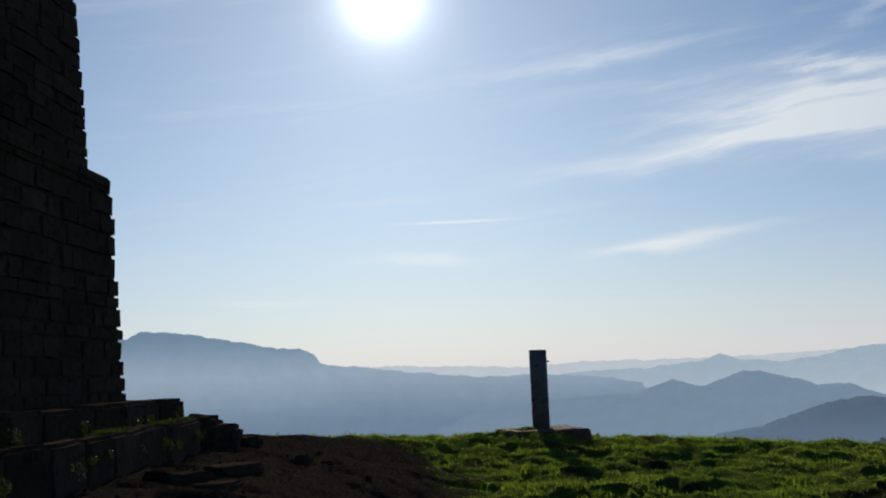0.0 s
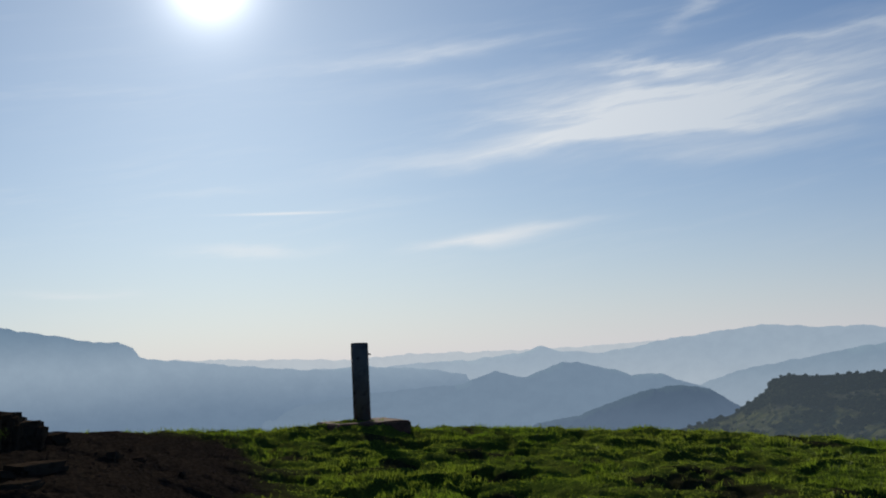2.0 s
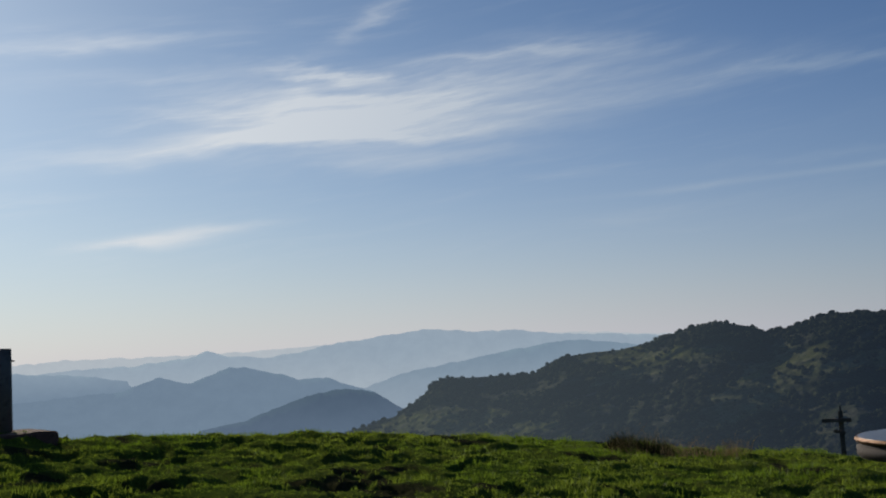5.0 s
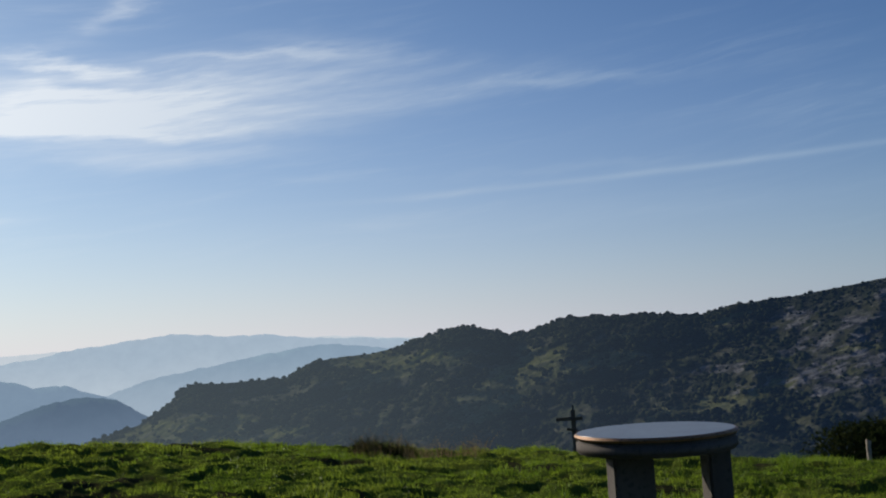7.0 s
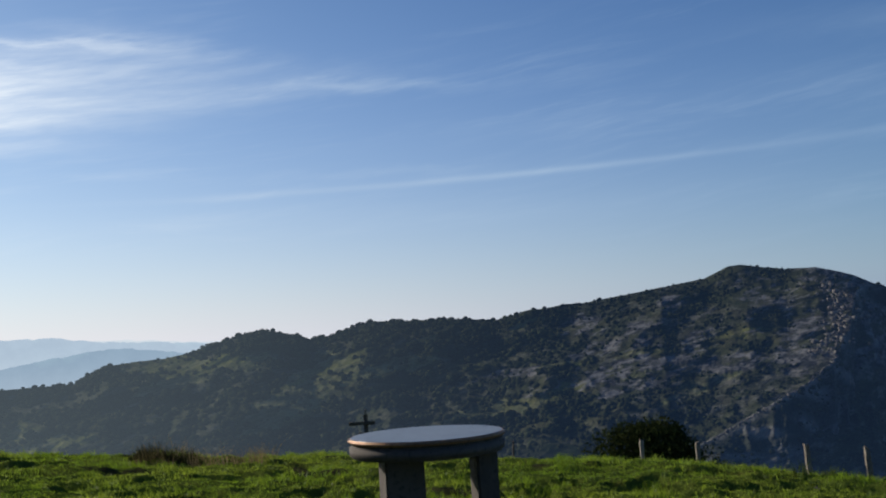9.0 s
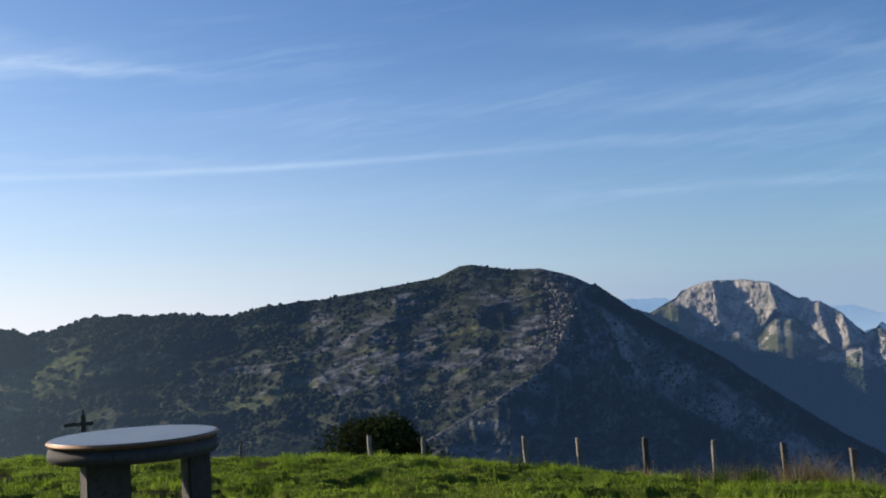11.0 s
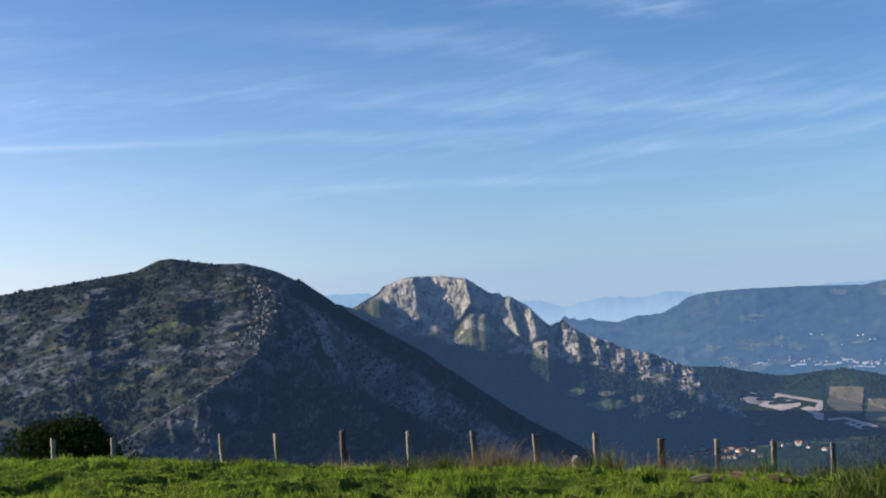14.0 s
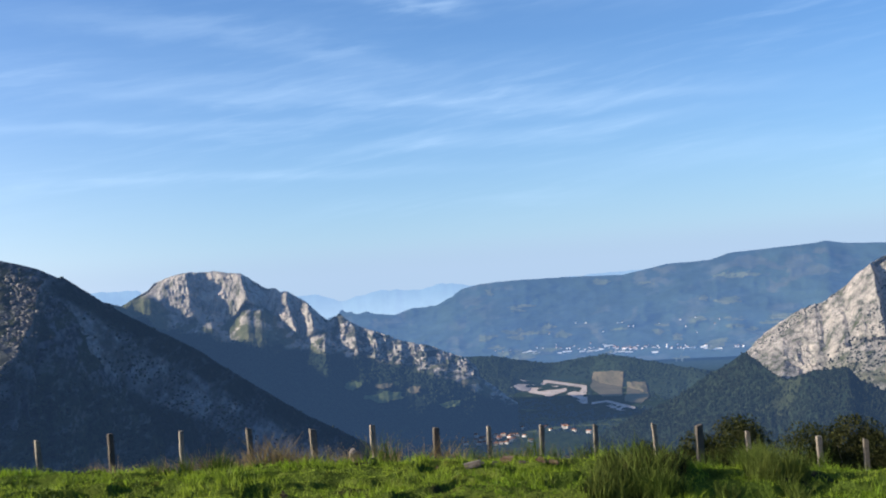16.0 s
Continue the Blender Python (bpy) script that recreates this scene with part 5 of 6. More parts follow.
rng = random.Random(8)
for k in range(40):
    a = rng.gauss(95.4, 0.85) if k < 31 else rng.uniform(97, 101)
    r = rng.uniform(2400, 2520) if k < 31 else rng.uniform(2500, 2600)
    x, y = math.sin(radians(a)) * r, math.cos(radians(a)) * r
    house(x, y, float(land_height(np.array(x), np.array(y))), rng.uniform(7, 13), rng.uniform(6, 8.5), rng.uniform(4, 7.5), rng.uniform(0, 180), TILE_ROOF,
          "white village house with a red tiled roof", "village houses")
def sight(grid, a, e):
    """The point of a slope at a heading and an angle of sight."""
    _, az, u, verts = grid
    i = int(np.argmin(np.abs(az[:, 0] - a)))
    h = np.degrees(np.arctan2(verts[i, :, 2] - 1.6, np.hypot(verts[i, :, 0], verts[i, :, 1])))
    return verts[i, int(np.argmin(np.abs(h - e)))]


for k in range(22):
    a, e = rng.choice(((98.1, -4.80), (99.8, -4.86), (101.0, -4.88), (101.9, -4.60), (102.4, -5.0), (104.4, -5.12), (107.7, -5.0)))
    a, e = a + rng.gauss(0, 0.35), e + rng.gauss(0, 0.04)
    p = sight(VHILL, a, e)
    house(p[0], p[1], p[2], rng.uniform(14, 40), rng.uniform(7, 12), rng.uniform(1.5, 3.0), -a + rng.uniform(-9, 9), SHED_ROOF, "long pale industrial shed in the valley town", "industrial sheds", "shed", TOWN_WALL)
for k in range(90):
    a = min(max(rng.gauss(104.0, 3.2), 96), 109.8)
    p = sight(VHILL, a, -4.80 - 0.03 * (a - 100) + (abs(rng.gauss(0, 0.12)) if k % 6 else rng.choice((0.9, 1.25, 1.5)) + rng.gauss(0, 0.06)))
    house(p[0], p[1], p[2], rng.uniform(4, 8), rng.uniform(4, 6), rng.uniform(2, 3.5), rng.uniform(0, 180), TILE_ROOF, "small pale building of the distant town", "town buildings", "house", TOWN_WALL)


# ---- tower and steps ----
def stone_mesh(name, w, d, h, seed, mat, bevel=0.03, rough=0.02, cuts=0):
    bm = block(w, d, h, bevel, rough, seed, cuts=cuts)
    me = bpy.data.meshes.new(name)
    bm.to_mesh(me)
    bm.free()
    me.materials.append(mat)
    return me


CORNER = (-2.60, 8.72, 1.47)
BATTER = 0.052
tower = thing("stone_tower", "tall dark rubble-stone tower with battered walls on stone steps", "tower", CORNER[0] - 0.06, CORNER[1], CORNER[2], -4.0)


def core(x0, x1, y0, y1, z0, z1, batter):
    bm = bmesh.new()
    s = batter * (z1 - z0)
    low = [bm.verts.new(p) for p in ((x0, y0, z0), (x1, y0, z0), (x1, y1, z0), (x0, y1, z0))]
    top = [bm.verts.new(p) for p in ((x0 + s, y0 + s, z1), (x1 - s, y0 + s, z1), (x1 - s, y1 - s, z1), (x0 + s, y1 - s, z1))]
    bm.faces.new(low[::-1])
    bm.faces.new(top)
    for i in range(4):
        bm.faces.new((low[i], low[(i + 1) % 4], top[(i + 1) % 4], top[i]))
    return bm


LEDGE = 1.85
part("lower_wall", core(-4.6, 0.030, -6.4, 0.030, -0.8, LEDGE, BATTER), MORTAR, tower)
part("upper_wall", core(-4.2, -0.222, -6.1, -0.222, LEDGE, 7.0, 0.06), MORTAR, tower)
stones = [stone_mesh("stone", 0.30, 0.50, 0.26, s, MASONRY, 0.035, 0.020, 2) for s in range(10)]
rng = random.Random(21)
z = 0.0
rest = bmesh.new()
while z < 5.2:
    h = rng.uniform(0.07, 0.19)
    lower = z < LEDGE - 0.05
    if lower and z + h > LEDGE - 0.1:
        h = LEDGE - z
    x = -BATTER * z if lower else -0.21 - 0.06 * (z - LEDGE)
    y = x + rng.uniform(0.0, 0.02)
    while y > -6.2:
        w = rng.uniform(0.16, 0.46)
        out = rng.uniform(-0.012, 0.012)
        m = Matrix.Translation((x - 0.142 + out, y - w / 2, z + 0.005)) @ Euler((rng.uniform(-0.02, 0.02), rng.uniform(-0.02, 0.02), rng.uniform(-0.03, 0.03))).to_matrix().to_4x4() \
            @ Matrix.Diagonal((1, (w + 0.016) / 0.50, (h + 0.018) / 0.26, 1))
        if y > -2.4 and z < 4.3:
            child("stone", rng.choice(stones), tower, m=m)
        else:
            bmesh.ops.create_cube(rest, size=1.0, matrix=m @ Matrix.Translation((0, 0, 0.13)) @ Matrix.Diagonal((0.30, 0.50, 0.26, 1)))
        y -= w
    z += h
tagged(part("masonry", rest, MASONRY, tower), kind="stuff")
caps = [stone_mesh("cap_stone", 0.46, 0.62, 0.10, s, MASONRY, 0.02, 0.015) for s in range(4)]
for i in range(10):
    child("cap_stone", caps[i % 4], tower, m=Matrix.Translation((-BATTER * LEDGE - 0.19, -0.44 - 0.63 * i, LEDGE - 0.05)) @ Euler((0, 0.17, 0)).to_matrix().to_4x4())

steps = thing("stone_steps", "worn mossy stone steps round the foot of the tower", "steps", *CORNER, 0.0)
rng = random.Random(5)


def step_course(x0, x1, y_far, y_near, top, height):
    y = y_far
    while y > y_near:
        w = rng.uniform(0.45, 1.0)
        me = stone_mesh("step_stone", x1 - x0 + rng.uniform(-0.02, 0.02), w - 0.012, height, rng.randint(0, 999), STEP_STONE, 0.026, 0.014, 3)
        child("step_stone", me, steps, m=Matrix.Translation(((x0 + x1) / 2 + rng.uniform(-0.015, 0.012), y - w / 2, top - height + rng.uniform(-0.012, 0.008))) @ Euler((rng.uniform(-0.012, 0.012), rng.uniform(-0.02, 0.02), 0)).to_matrix().to_4x4())
        y -= w


step_course(-0.20, 0.30, 0.50, -6.0, 0.024, 0.20)
step_course(0.10, 0.445, 0.44, -6.0, -0.146, 0.55)
for x, y, zz, w, d, h in ((0.585, 0.92, -0.52, 0.21, 0.34, 0.295), (0.30, 1.20, -0.40, 0.30, 0.42, 0.255), (0.40, 0.66, -0.50, 0.34, 0.34, 0.27), (-0.3, 0.95, -0.45, 0.8, 0.6, 0.26)):
    me = stone_mesh("step_stone", w, d, h, int(w * 977), STEP_STONE, 0.04, 0.05, 2)
    child("step_stone", me, steps, m=pose(x, y, zz, rz=rng.uniform(-6, 6)))

for x, y, w, d, h in ((-1.45, 5.6, 0.55, 0.30, 0.07), (-1.42, 6.4, 0.42, 0.22, 0.05), (-1.75, 6.9, 0.5, 0.3, 0.08), (-1.35, 9.6, 0.16, 0.13, 0.08),
                      (-1.55, 7.6, 0.45, 0.3, 0.09), (-1.15, 9.9, 0.2, 0.14, 0.06), (-0.75, 9.4, 0.10, 0.07, 0.05), (-1.95, 10.3, 0.3, 0.25, 0.14)):
    me = stone_mesh("flat_stone", w * 0.8, d, h, int(x * 1000), STEP_STONE, h * 0.42, 0.035, 2)
    ob = new("flat_stone", me)
    ob.matrix_world = pose(x, y, float(summit_height(x, y)) - h * 0.35, rng.uniform(-5, 5), rng.uniform(-5, 5), rng.uniform(0, 90))
    tagged(ob, "flat fallen stone lying in the bare soil", "stone", "stones below the steps")


# ---- survey pillar ----
pillar = thing("survey_pillar", "cylindrical worn concrete survey pillar on a low plinth", "pillar", 1.355, 15.95, 0.745, 14)
bm = disc(0.13, 0.0, 1.165, 0.008, 40)
for v in bm.verts:
    v.co += noise.noise_vector(v.co * 6) * 0.004
column = part("column", bm, PILLAR_PAINT, pillar, "flaking grey painted column")
part("plinth", block(1.12, 1.12, 0.30, 0.02, 0.015, 4, (0, 0, -0.30), 3), PLINTH_CONCRETE, pillar, "reddish stained concrete plinth")
bm = disc(0.012, 0, 0.05, 0.002, 10)
bmesh.ops.rotate(bm, verts=bm.verts[:], matrix=Matrix.Rotation(radians(90), 3, "Y"), cent=(0, 0, 0))
bmesh.ops.translate(bm, verts=bm.verts[:], vec=(0.125, 0, 0.99))
part("bolt", bm, DARK_WOOD, column, "small rusty bolt")

# ---- viewpoint table ----
table = thing("orientation_table", "round stone viewpoint table with an enamel plate and bronze rim", "table", 5.36, 4.04, -0.04, -51.2)
slab = part("slab", disc(0.482, 0.862, 0.938, 0.014, 72), CONCRETE, table)
part("collar", disc(0.462, 0.934, 0.958, 0.003, 72), DARK_WOOD, slab)
part("rim", disc(0.490, 0.951, 0.977, 0.009, 72), BRASS_RIM, slab, "worn bronze rim")
part("plate", disc(0.472, 0.9735, 0.9795, 0.002, 72), PLATE, slab, "glossy grey enamel plate")
part("leg", block(0.25, 0.20, 0.96, 0.012, 0.004, 2, (0, 0, 0), 1), CONCRETE, table).matrix_local = pose(-0.165, -0.05, -0.10, 0, 0, 17)
part("leg", block(0.135, 0.22, 0.96, 0.012, 0.004, 3, (0, 0, 0), 1), CONCRETE, table).matrix_local = pose(0.345, 0.06, -0.10, 0, 0, 12)

# ---- wooden cross ----
cx, cy = math.sin(radians(46.8)) * 27 + 0.25, math.cos(radians(46.8)) * 27 - 0.18
cz = float(summit_height(cx, cy))
cross = thing("wooden_cross", "weathered dark wooden cross with a crooked lower arm", "cross", cx, cy, cz - 0.2, -46.8)
tall = -0.47 - cz + 0.2
part("upright", block(0.11, 0.10, tall, 0.01, 0.008, 1, (0, 0, 0), 3), DARK_WOOD, cross)
part("tip", block(0.05, 0.05, 0.14, 0.005, 0.0, 1, (0.0, 0, tall - 0.02)), POST_WOOD, cross, "pale bare wooden tip")
part("crossbar", block(0.66, 0.08, 0.09, 0.01, 0.008, 2, (-0.10, -0.095, tall - 0.26), 2), DARK_WOOD, cross)
ob = part("brace", block(0.26, 0.06, 0.07, 0.01, 0.006, 3, (0, 0, 0), 2), DARK_WOOD, cross)
ob.matrix_local = pose(-0.06, -0.085, tall - 0.52, 0, 12, 0)

# ---- fence ----
POSTS = ((53.9, -6.20, 0.05, 3), (60.86, -6.47, 0.09, 0), (63.7, -6.72, 0.09, 1), (69.45, -6.96, 0.10, -4), (72.2, -7.18, 0.11, -2), (75.6, -7.27, 0.12, 0), (79.05, -7.50, 0.09, 1),
         (82.76, -7.67, 0.11, -2), (86.11, -8.01, 0.13, -2), (89.24, -8.05, 0.11, -1), (92.52, -8.44, 0.13, 1), (95.3, -8.56, 0.09, 2), (98.05, -8.66, 0.10, 3), (101.0, -8.78, 0.09, 2),
         (104.4, -8.83, 0.09, -2), (106.48, -9.01, 0.14, 1), (109.0, -9.37, 0.10, 0), (112.5, -9.69, 0.12, 0), (114.7, -9.87, 0.11, 0), (117.6, -10.1, 0.11, 1), (120.5, -10.3, 0.10, 0))
EX, EY, EZ = 0.535, -0.27, 1.552
for k, (a, e, w, lean) in enumerate(POSTS):
    r = 18.96 / math.sin(radians(a))
    x, y = EX + r * math.sin(radians(a)), EY + r * math.cos(radians(a))
    g = float(summit_height(x, y)) - 0.25
    top = EZ + r * math.tan(radians(e))
    bm = block(w * 0.92, w * 0.8, top - g, 0.008, 0.014, k, (0, 0, 0), 4)
    me = bpy.data.meshes.new("fence_post")
    for v in bm.verts:
        q = v.co.z / (top - g)
        v.co.x *= 1 - 0.12 * q + 0.07 * math.sin(q * 7 + k)
        if q > 0.98:
            v.co.z += v.co.x * random.Random(k).uniform(-0.5, 0.3)
    bm.to_mesh(me)
    bm.free()
    me.materials.append(POST_WOOD if k % 5 else DARK_WOOD)
    ob = new("fence_post", me)
    ob.matrix_world = pose(x, y, g, 0, lean, -a + 20)
    tagged(ob, "weathered split wooden fence post in rough grass", "fence post", "fence posts")
for a0, r0, w, d, h, lab in ((88.1, 15.8, 0.15, 0.12, 0.30, "squat weathered wooden stump"),):
    x, y = EX + r0 * math.sin(radians(a0)), EY + r0 * math.cos(radians(a0))
    me = stone_mesh("stump", w, d, h, 7, POST_WOOD, 0.03, 0.03)
    ob = new("stump", me)
    ob.matrix_world = pose(x, y, EZ + r0 * math.tan(radians(-9.24)) - h, 0, 0, 20)
    tagged(ob, lab, "stump")

# ---- loose stones on the turf ----
for a, e, w, d, h, mat, tilt in ((94.6, -10.80, 0.26, 0.16, 0.09, LOOSE_STONE, -14), (95.7, -10.62, 0.14, 0.1, 0.06, LOOSE_STONE, 4), (96.4, -10.55, 0.20, 0.14, 0.06, RED_STONE, 6), (97.4, -10.66, 0.18, 0.06, 0.03, LOOSE_STONE, 3),
                                 (98.3, -10.80, 0.15, 0.12, 0.07, RED_STONE, 0), (98.9, -10.72, 0.14, 0.1, 0.05, RED_STONE, 5), (92.6, -10.75, 0.06, 0.05, 0.05, RED_STONE, 0), (84.3, -11.6, 0.10, 0.07, 0.10, RED_STONE, 0),
                                 (112.6, -11.4, 0.13, 0.1, 0.06, RED_STONE, 3), (111.5, -11.35, 0.11, 0.1, 0.06, LOOSE_STONE, 3), (69.3, -9.3, 0.07, 0.05, 0.06, LOOSE_STONE, 8)):
    r = 8.0
    for _ in range(60):
        r += 0.1
        x, y = EX + r * math.sin(radians(a)), EY + r * math.cos(radians(a))
        if EZ + r * math.tan(radians(e)) < float(summit_height(x, y)):
            break
    me = stone_mesh("stone", w * 0.8, d * 0.8, h * 0.9, int(a * 31), mat, h * 0.34, 0.035)
    ob = new("stone", me)
    ob.matrix_world = pose(x, y, float(summit_height(x, y)) - h * 0.2, 0, tilt, -a)
    tagged(ob, "small weathered stone lying in the grass", "stone", "stones in the grass")


# ---- plants ----
def blades(base, height, width, lean, seed, curl=0.6):
    """Three-triangle blades: arrays of places, heights, widths and sideways lean."""
    rg = np.random.default_rng(seed)
    n = len(base)
    turn = rg.uniform(0, 2 * np.pi, n)
    side = np.stack([np.cos(turn), np.sin(turn), np.zeros(n)], -1)
    tip_turn = rg.uniform(0, 2 * np.pi, n)
    out = np.stack([np.cos(tip_turn), np.sin(tip_turn), np.zeros(n)], -1) * (lean * height)[:, None]
    up = np.stack([np.zeros(n), np.zeros(n), height], -1)
    w = side * (width / 2)[:, None]
    mid = base + up * 0.55 + out * (1 - curl)
    v = np.stack([base - w, base + w, mid - w * 0.8, mid + w * 0.8, base + up + out], 1).reshape(-1, 3)
    f = (np.array([[0, 1, 3], [0, 3, 2], [2, 3, 4]])[None] + (np.arange(n) * 5)[:, None, None]).reshape(-1, 3)
    return v, f


def plant_stuff(name, v, f, mat, label, category):
    return tagged(new(name, from_arrays(name, v, f, mat)), label, category, kind="stuff")


def turf():
    rg = np.random.default_rng(3)
    n = 420000
    r = np.sqrt(rg.uniform(5.2 ** 2, 18.5 ** 2, n))
    a = np.radians(rg.uniform(-14, 121, n))
    x, y = np.sin(a) * r, np.cos(a) * r
    tuft = fbm(x * 1.9, y * 1.9, 3, 91)
    fine = fbm(x * 7, y * 7, 2, 92)
    keep = (worn_ground(x, y) < rg.uniform(0.1, 0.86, n)) & (rg.uniform(0, 1, n) < 0.30 + 1.4 * smooth(fine, 0.35, 0.65))
    x, y, tuft = x[keep], y[keep], tuft[keep]
    n = len(x)
    base = np.stack([x, y, summit_height(x, y) - 0.005], -1)
    h = rg.uniform(0.022, 0.055, n) * (1 - 0.30 * smooth(-np.degrees(np.arctan2(x, y)), -38, -22)) * (0.65 + 1.5 * smooth(tuft, 0.45, 0.72))
    plant_stuff("turf_grass", *blades(base, h, rg.uniform(0.006, 0.012, n), rg.uniform(0.2, 0.9, n), 4), BLADE, "short grazed bright green turf grass", "grass")


turf()


def tussocks(name, rows, mat, label, category, seed, width=(0.004, 0.008)):
    """rows: x, y, radius, height, number of blades."""
    rg = np.random.default_rng(seed)
    vs, fs, off = [], [], 0
    for x, y, rad, high, n in rows:
        q, t = rad * np.sqrt(rg.uniform(0, 1, n)), rg.uniform(0, 2 * np.pi, n)
        px, py = x + q * np.cos(t), y + q * np.sin(t)
        b = np.stack([px, py, summit_height(px, py) - 0.02], -1)
        h = high * rg.uniform(0.45, 1.0, n) * (1 - 0.35 * (q / rad) ** 2)
        v, f = blades(b, h, rg.uniform(*width, n), rg.uniform(0.05, 0.95, n) ** 1.3, seed + len(vs), 0.72)
        vs.append(v)
        fs.append(f + off)
        off += len(v)
    return plant_stuff(name, np.concatenate(vs), np.concatenate(fs), mat, label, category)


def polar(a, r):
    return EX + r * math.sin(radians(a)), EY + r * math.cos(radians(a))


rng = random.Random(12)
rows = []
for k in range(190):
    a = 74.5 + 29.5 * ((rng.random() + 0.09 * math.sin(rng.randint(0, 9) * 2.1)) % 1)
    rows.append((*polar(a, rng.uniform(15.5, 19.5)), rng.uniform(0.12, 0.32), rng.uniform(0.35, 0.85) * (0.7 if a < 78 else 1), rng.randint(50, 110)))
tussocks("dry_grass", rows, DRY_BLADE, "tall dry brown grass along the fence", "grass", 31, (0.008, 0.016))
rows = []
for k in range(110):
    a = rng.uniform(64, 120)
    rows.append((*polar(a, rng.uniform(12.0, 17.0)), rng.uniform(0.10, 0.3), rng.uniform(0.22, 0.5) * (0.6 if a < 76 else 1.0), rng.randint(40, 90)))
tussocks("rough_grass", rows, RUSH, "rough green grass beyond the brow", "grass", 41, (0.006, 0.012))
rows = [(*polar(rng.gauss(103.4, 0.95), rng.uniform(8.6, 10.6)), rng.uniform(0.10, 0.20), rng.uniform(0.18, 0.50), 80) for k in range(40)]
tussocks("rush_clump", rows, RUSH, "tall green rush clump on the turf", "rushes", 51, (0.006, 0.015))
# dark blades added as painted shade inside the rush clump
rows = [(*polar(rng.gauss(103.4, 0.9), rng.uniform(8.6, 10.4)), rng.uniform(0.10, 0.20), rng.uniform(0.14, 0.34), 110) for k in range(26)]
tussocks("rush_clump", rows, GORSE, "short dark stems painting shade at the foot of the rushes", "rushes", 55, (0.007, 0.014))
rows = [(*polar(rng.gauss(109.6, 0.65), rng.uniform(9.6, 11.4)), rng.uniform(0.08, 0.18), rng.uniform(0.28, 0.46), 160) for k in range(16)]
tussocks("rush_clump", rows, RUSH, "smaller yellow-green rush clump", "rushes", 61)
rows = [(*polar(rng.uniform(101.5, 113), rng.uniform(8.4, 9.6)), rng.uniform(0.05, 0.12), rng.uniform(0.14, 0.3), 90) for k in range(22)]
tussocks("rough_grass", rows, RUSH, "coarse grass between the rush clumps", "grass", 71)
rows = [(*polar(rng.uniform(33.9, 41), rng.uniform(15.2, 16.6)), rng.uniform(0.05, 0.16), rng.uniform(0.28, 0.55), 14) for k in range(44)]
tussocks("dry_stalks", rows, DRY_BLADE, "dry seed stalks on the brow", "grass", 81, (0.004, 0.008))
rows = [(*polar(rng.uniform(33.9, 37), rng.uniform(15.4, 16.4)), rng.uniform(0.10, 0.22), rng.uniform(0.22, 0.40), 110) for k in range(14)]
tussocks("heather_tuft", rows, GORSE, "dark low heather tuft on the brow", "shrub", 91, (0.005, 0.010))
rows = [(*polar(rng.uniform(8, 9.5), rng.uniform(16.0, 16.8)), 0.05, rng.uniform(0.05, 0.10), 14) for k in range(6)]
tussocks("dry_stalks", rows, DARK_WOOD, "thin dark stalks beside the pillar", "grass", 95, (0.003, 0.005))


rows = [(0.80, 15.42, 0.14, 0.07, 500), (0.64, 15.5, 0.10, 0.06, 300), (1.4, 15.25, 0.30, 0.06, 300)]
tussocks("plinth_tuft", rows, BLADE, "thick grass tuft growing over the plinth edge", "grass", 97, (0.006, 0.011))


def leafy(name, centres, count, leaf, mat, seed):
    """Many small leaves filling uneven lobes: rows of centre, radii."""
    rg = np.random.default_rng(seed)
    pts, nor = [], []
    for cx0, cy0, cz0, rx, ry, rz in centres:
        d = rg.normal(size=(count, 3))
        d /= np.linalg.norm(d, axis=1, keepdims=True)
        q = rg.uniform(0.25, 1.0, (count, 1)) ** 0.45
        lump = 0.8 + 0.5 * fbm(d[:, 0] * 2.2 + cx0, d[:, 2] * 2.2 + d[:, 1], 3, seed)[:, None]
        pts.append(np.array([cx0, cy0, cz0]) + d * q * lump * np.array([rx, ry, rz]))
        nor.append(d)
    p, d = np.concatenate(pts), np.concatenate(nor)
    n = len(p)
    a = rg.normal(size=(n, 3))
    a /= np.linalg.norm(a, axis=1, keepdims=True)
    b = np.cross(a, d + rg.normal(size=(n, 3)) * 0.8)
    b /= np.linalg.norm(b, axis=1, keepdims=True) + 1e-9
    s = rg.uniform(0.6, 1.3, (n, 1)) * leaf
    v = np.stack([p - a * s, p + b * s * 0.45, p + a * s, p - b * s * 0.45], 1).reshape(-1, 3)
    f = (np.arange(n) * 4)[:, None] + np.arange(4)[None]
    return from_arrays(name, v, f, mat)


def limb(bm, p0, p1, r0, r1, sides=7):
    axis = (Vector(p1) - Vector(p0))
    m = axis.to_track_quat("Z", "Y").to_matrix().to_4x4()
    bmesh.ops.create_cone(bm, cap_ends=True, segments=sides, radius1=r0, radius2=r1, depth=axis.length,
                          matrix=Matrix.Translation((Vector(p0) + Vector(p1)) / 2) @ m)


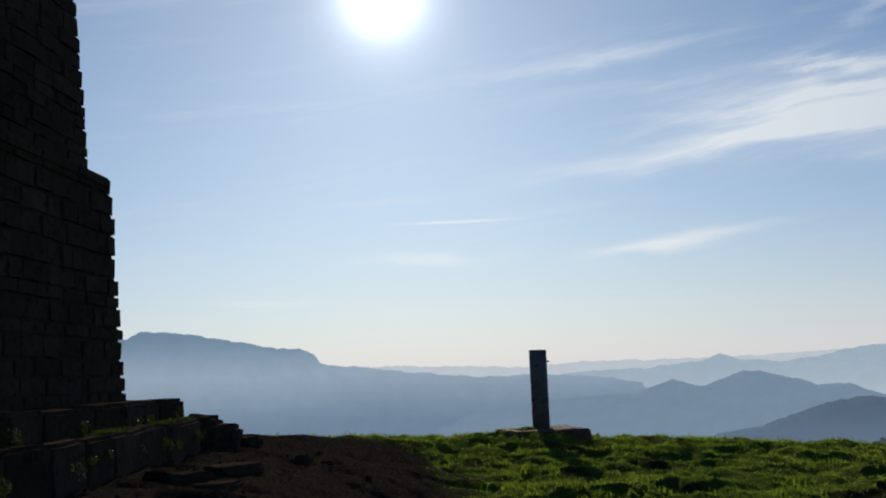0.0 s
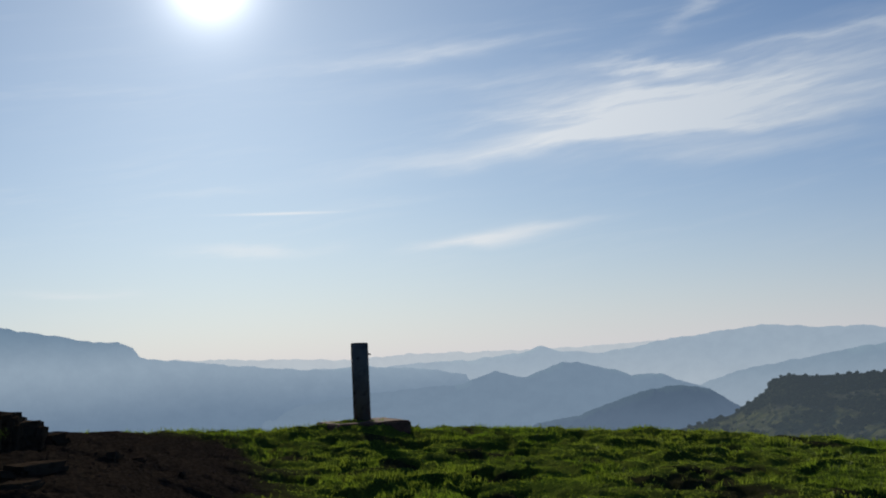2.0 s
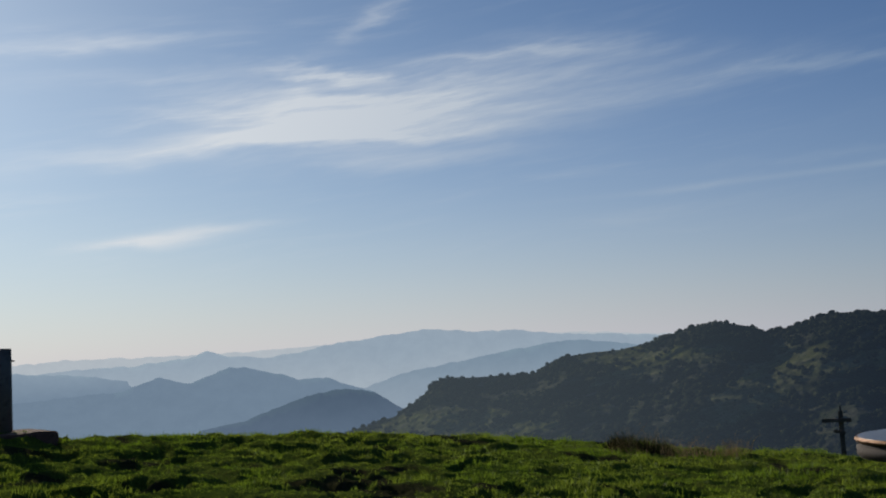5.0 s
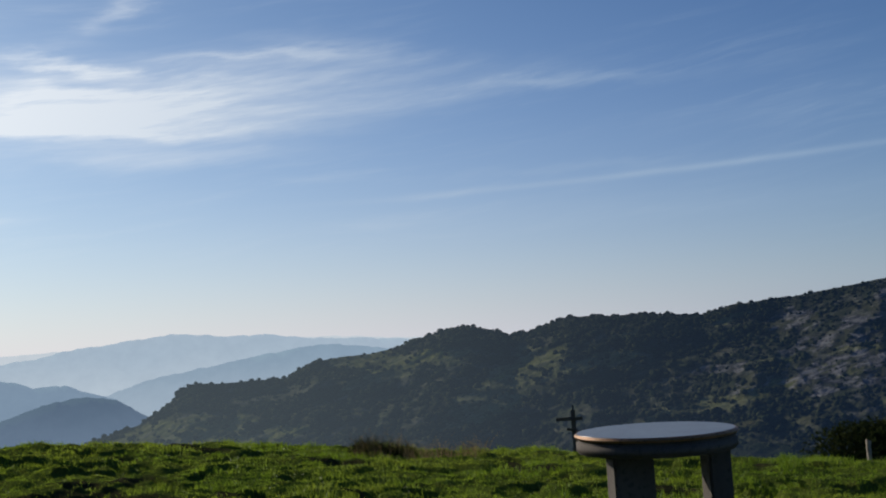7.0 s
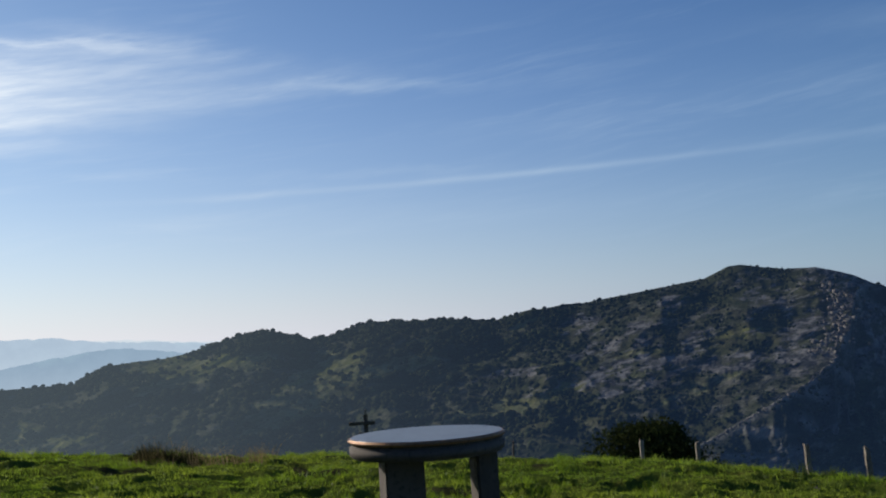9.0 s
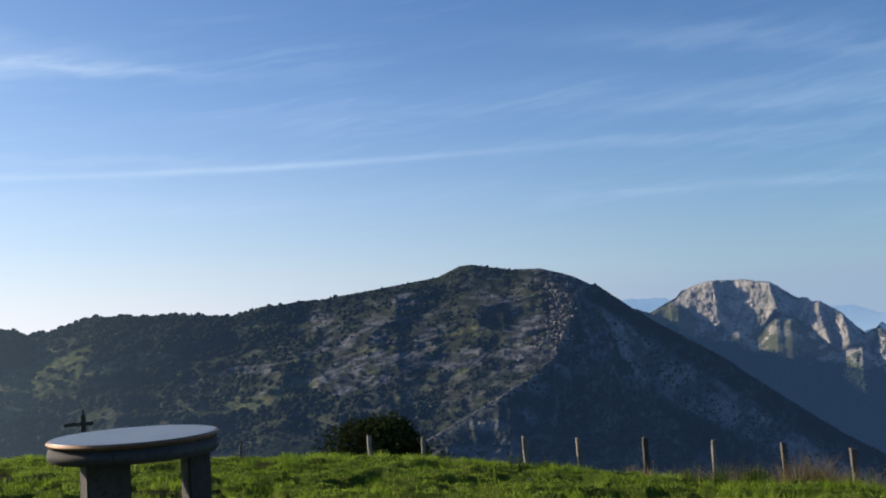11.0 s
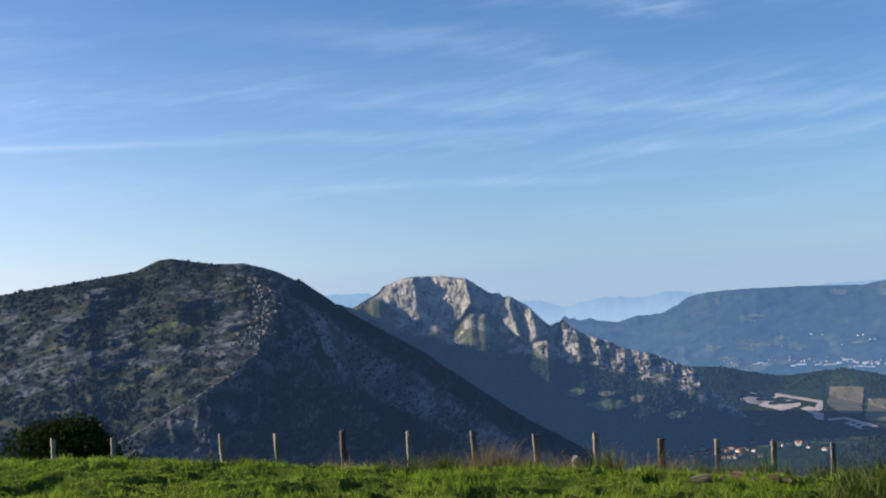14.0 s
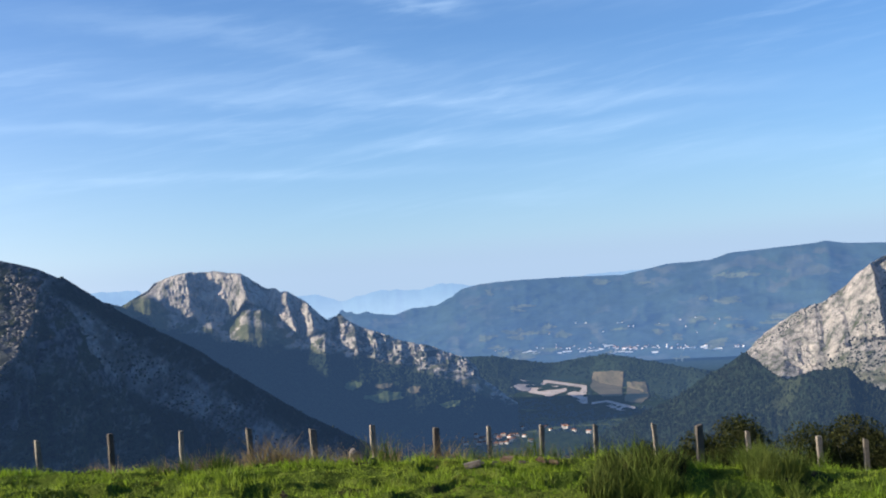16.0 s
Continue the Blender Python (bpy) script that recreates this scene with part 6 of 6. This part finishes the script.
def bush(name, x, y, top, wide, lobes, leaves, leaf, mat, label, seed, trunk=0.08):
    g = float(summit_height(x, y)) - 0.1
    t = thing(name, label, "bush", x, y, g)
    h = top - g
    rg = random.Random(seed)
    bm = bmesh.new()
    rows = []
    limb(bm, (0, 0, 0), (0.05, 0.02, h * 0.4), trunk, trunk * 0.6)
    for k in range(lobes):
        a, q = rg.uniform(0, 6.283), math.sqrt(rg.uniform(0, 1))
        rx = wide * 0.5 * rg.uniform(0.30, 0.46)
        px, py = math.cos(a) * q * (wide / 2 - rx), math.sin(a) * q * (wide / 2 - rx)
        rz = rx * rg.uniform(0.7, 1.0)
        pz = h * rg.uniform(0.12, 1.0) * (1 - 0.45 * q * q)
        pz = max(min(pz, h - rz * 0.95), rz * 0.6)
        rows.append((px, py, pz, rx, rx, rz))
        limb(bm, (0.03, 0.01, h * 0.25), (px, py, pz), trunk * 0.5, trunk * 0.15, 5)
    rows.append((0, 0, h * 0.86, wide * 0.2, wide * 0.2, h * 0.15))
    part("trunk", bm, BARK, t)
    child("crown", leafy("crown", rows, leaves // len(rows), leaf, mat, seed), t)


bx, by = polar(61.45, 30)
bush("holly_bush", bx, by, EZ + 30 * math.tan(radians(-5.42)), 5.0, 46, 60000, 0.065, LEAF, "dense dark rounded holly bush behind the fence", 3, 0.12)
for k, (a, r, e, wide, n) in enumerate(((106.4, 24.0, -9.30, 2.0, 8000), (108.4, 23.0, -8.58, 2.5, 15000), (103.6, 24.5, -9.75, 2.0, 5000), (111.8, 25.0, -9.05, 2.6, 13000),
                                        (114.3, 24.5, -8.72, 2.9, 16000), (117.4, 24.0, -8.8, 3.0, 10000), (100.6, 24.5, -10.0, 1.8, 3000))):
    bx, by = polar(a, r)
    bush("gorse_bush", bx, by, EZ + r * math.tan(radians(e)), wide, 30, int(n * 2.6), 0.034, GORSE, "dark olive gorse bush beyond the fence", 40 + k)

rows = []
rg = random.Random(77)
base_m = pose(*CORNER, 0, 0, 0.0)
# moss and short grass in the joint of the lower tread
rgm = np.random.default_rng(23)
mx, my = rgm.uniform(0.26, 0.40, 9000), rgm.uniform(-5.5, 0.42, 9000)
keep = fbm(my * 1.7, mx * 3, 3, 64) + 0.25 * (0.33 - mx) > rgm.uniform(0.36, 0.62, 9000)
moss = np.stack([mx[keep], my[keep], 0 * mx[keep] - 0.155], -1) + np.array(CORNER)
plant_stuff("tread_grass", *blades(moss, rgm.uniform(0.012, 0.04, len(moss)), rgm.uniform(0.004, 0.009, len(moss)), rgm.uniform(0.2, 0.9, len(moss)), 24), WEED, "moss and short grass growing on the lower tread", "grass")
for k in range(26):
    top_step = k % 2
    q = base_m @ Vector(((0.33 if top_step else 0.47) + rg.uniform(-0.03, 0.06), rg.uniform(-4.2, 0.3), (-0.13 if top_step else -0.33) + rg.uniform(0, 0.06)))
    s = rg.uniform(0.025, 0.06)
    rows.append((q.x, q.y, q.z, s, s, s))
tagged(new("weeds", leafy("weeds", rows, 60, 0.010, WEED, 9)), "small green weeds growing from the step joints", "weeds", kind="stuff")

# broad-leaved plants and flower heads in the turf
rows = []
for k in range(60):
    a, r = rg.choice(((72.5, 1.2), (68.5, 1.6), (60, 5), (80, 4), (95, 6)))
    q = polar(rg.gauss(a, r), rg.uniform(9.5, 12.5))
    rows.append((q[0], q[1], float(summit_height(*q)) + 0.03, 0.05, 0.05, 0.04))
tagged(new("turf_weeds", leafy("turf_weeds", rows, 12, 0.035, WEED, 19)), "low thistle and dock leaves in the turf", "weeds", kind="stuff")

# clods of bare soil
rg = np.random.default_rng(15)
n = 40000
px, py = rg.uniform(-2.4, 1.6, n), rg.uniform(4.5, 14.5, n)
keep = worn_ground(px, py) > rg.uniform(0.35, 0.95, n)
px, py = px[keep][:9000], py[keep][:9000]
spots = np.stack([px, py, summit_height(px, py) - 0.012], -1)
scatter_clumps("soil_clods", spots, rg.uniform(0.004, 0.014, len(spots)) * rg.uniform(0.5, 1.4, len(spots)), BROAD, CLOD, "dark trodden clods of bare soil", "soil", 17)
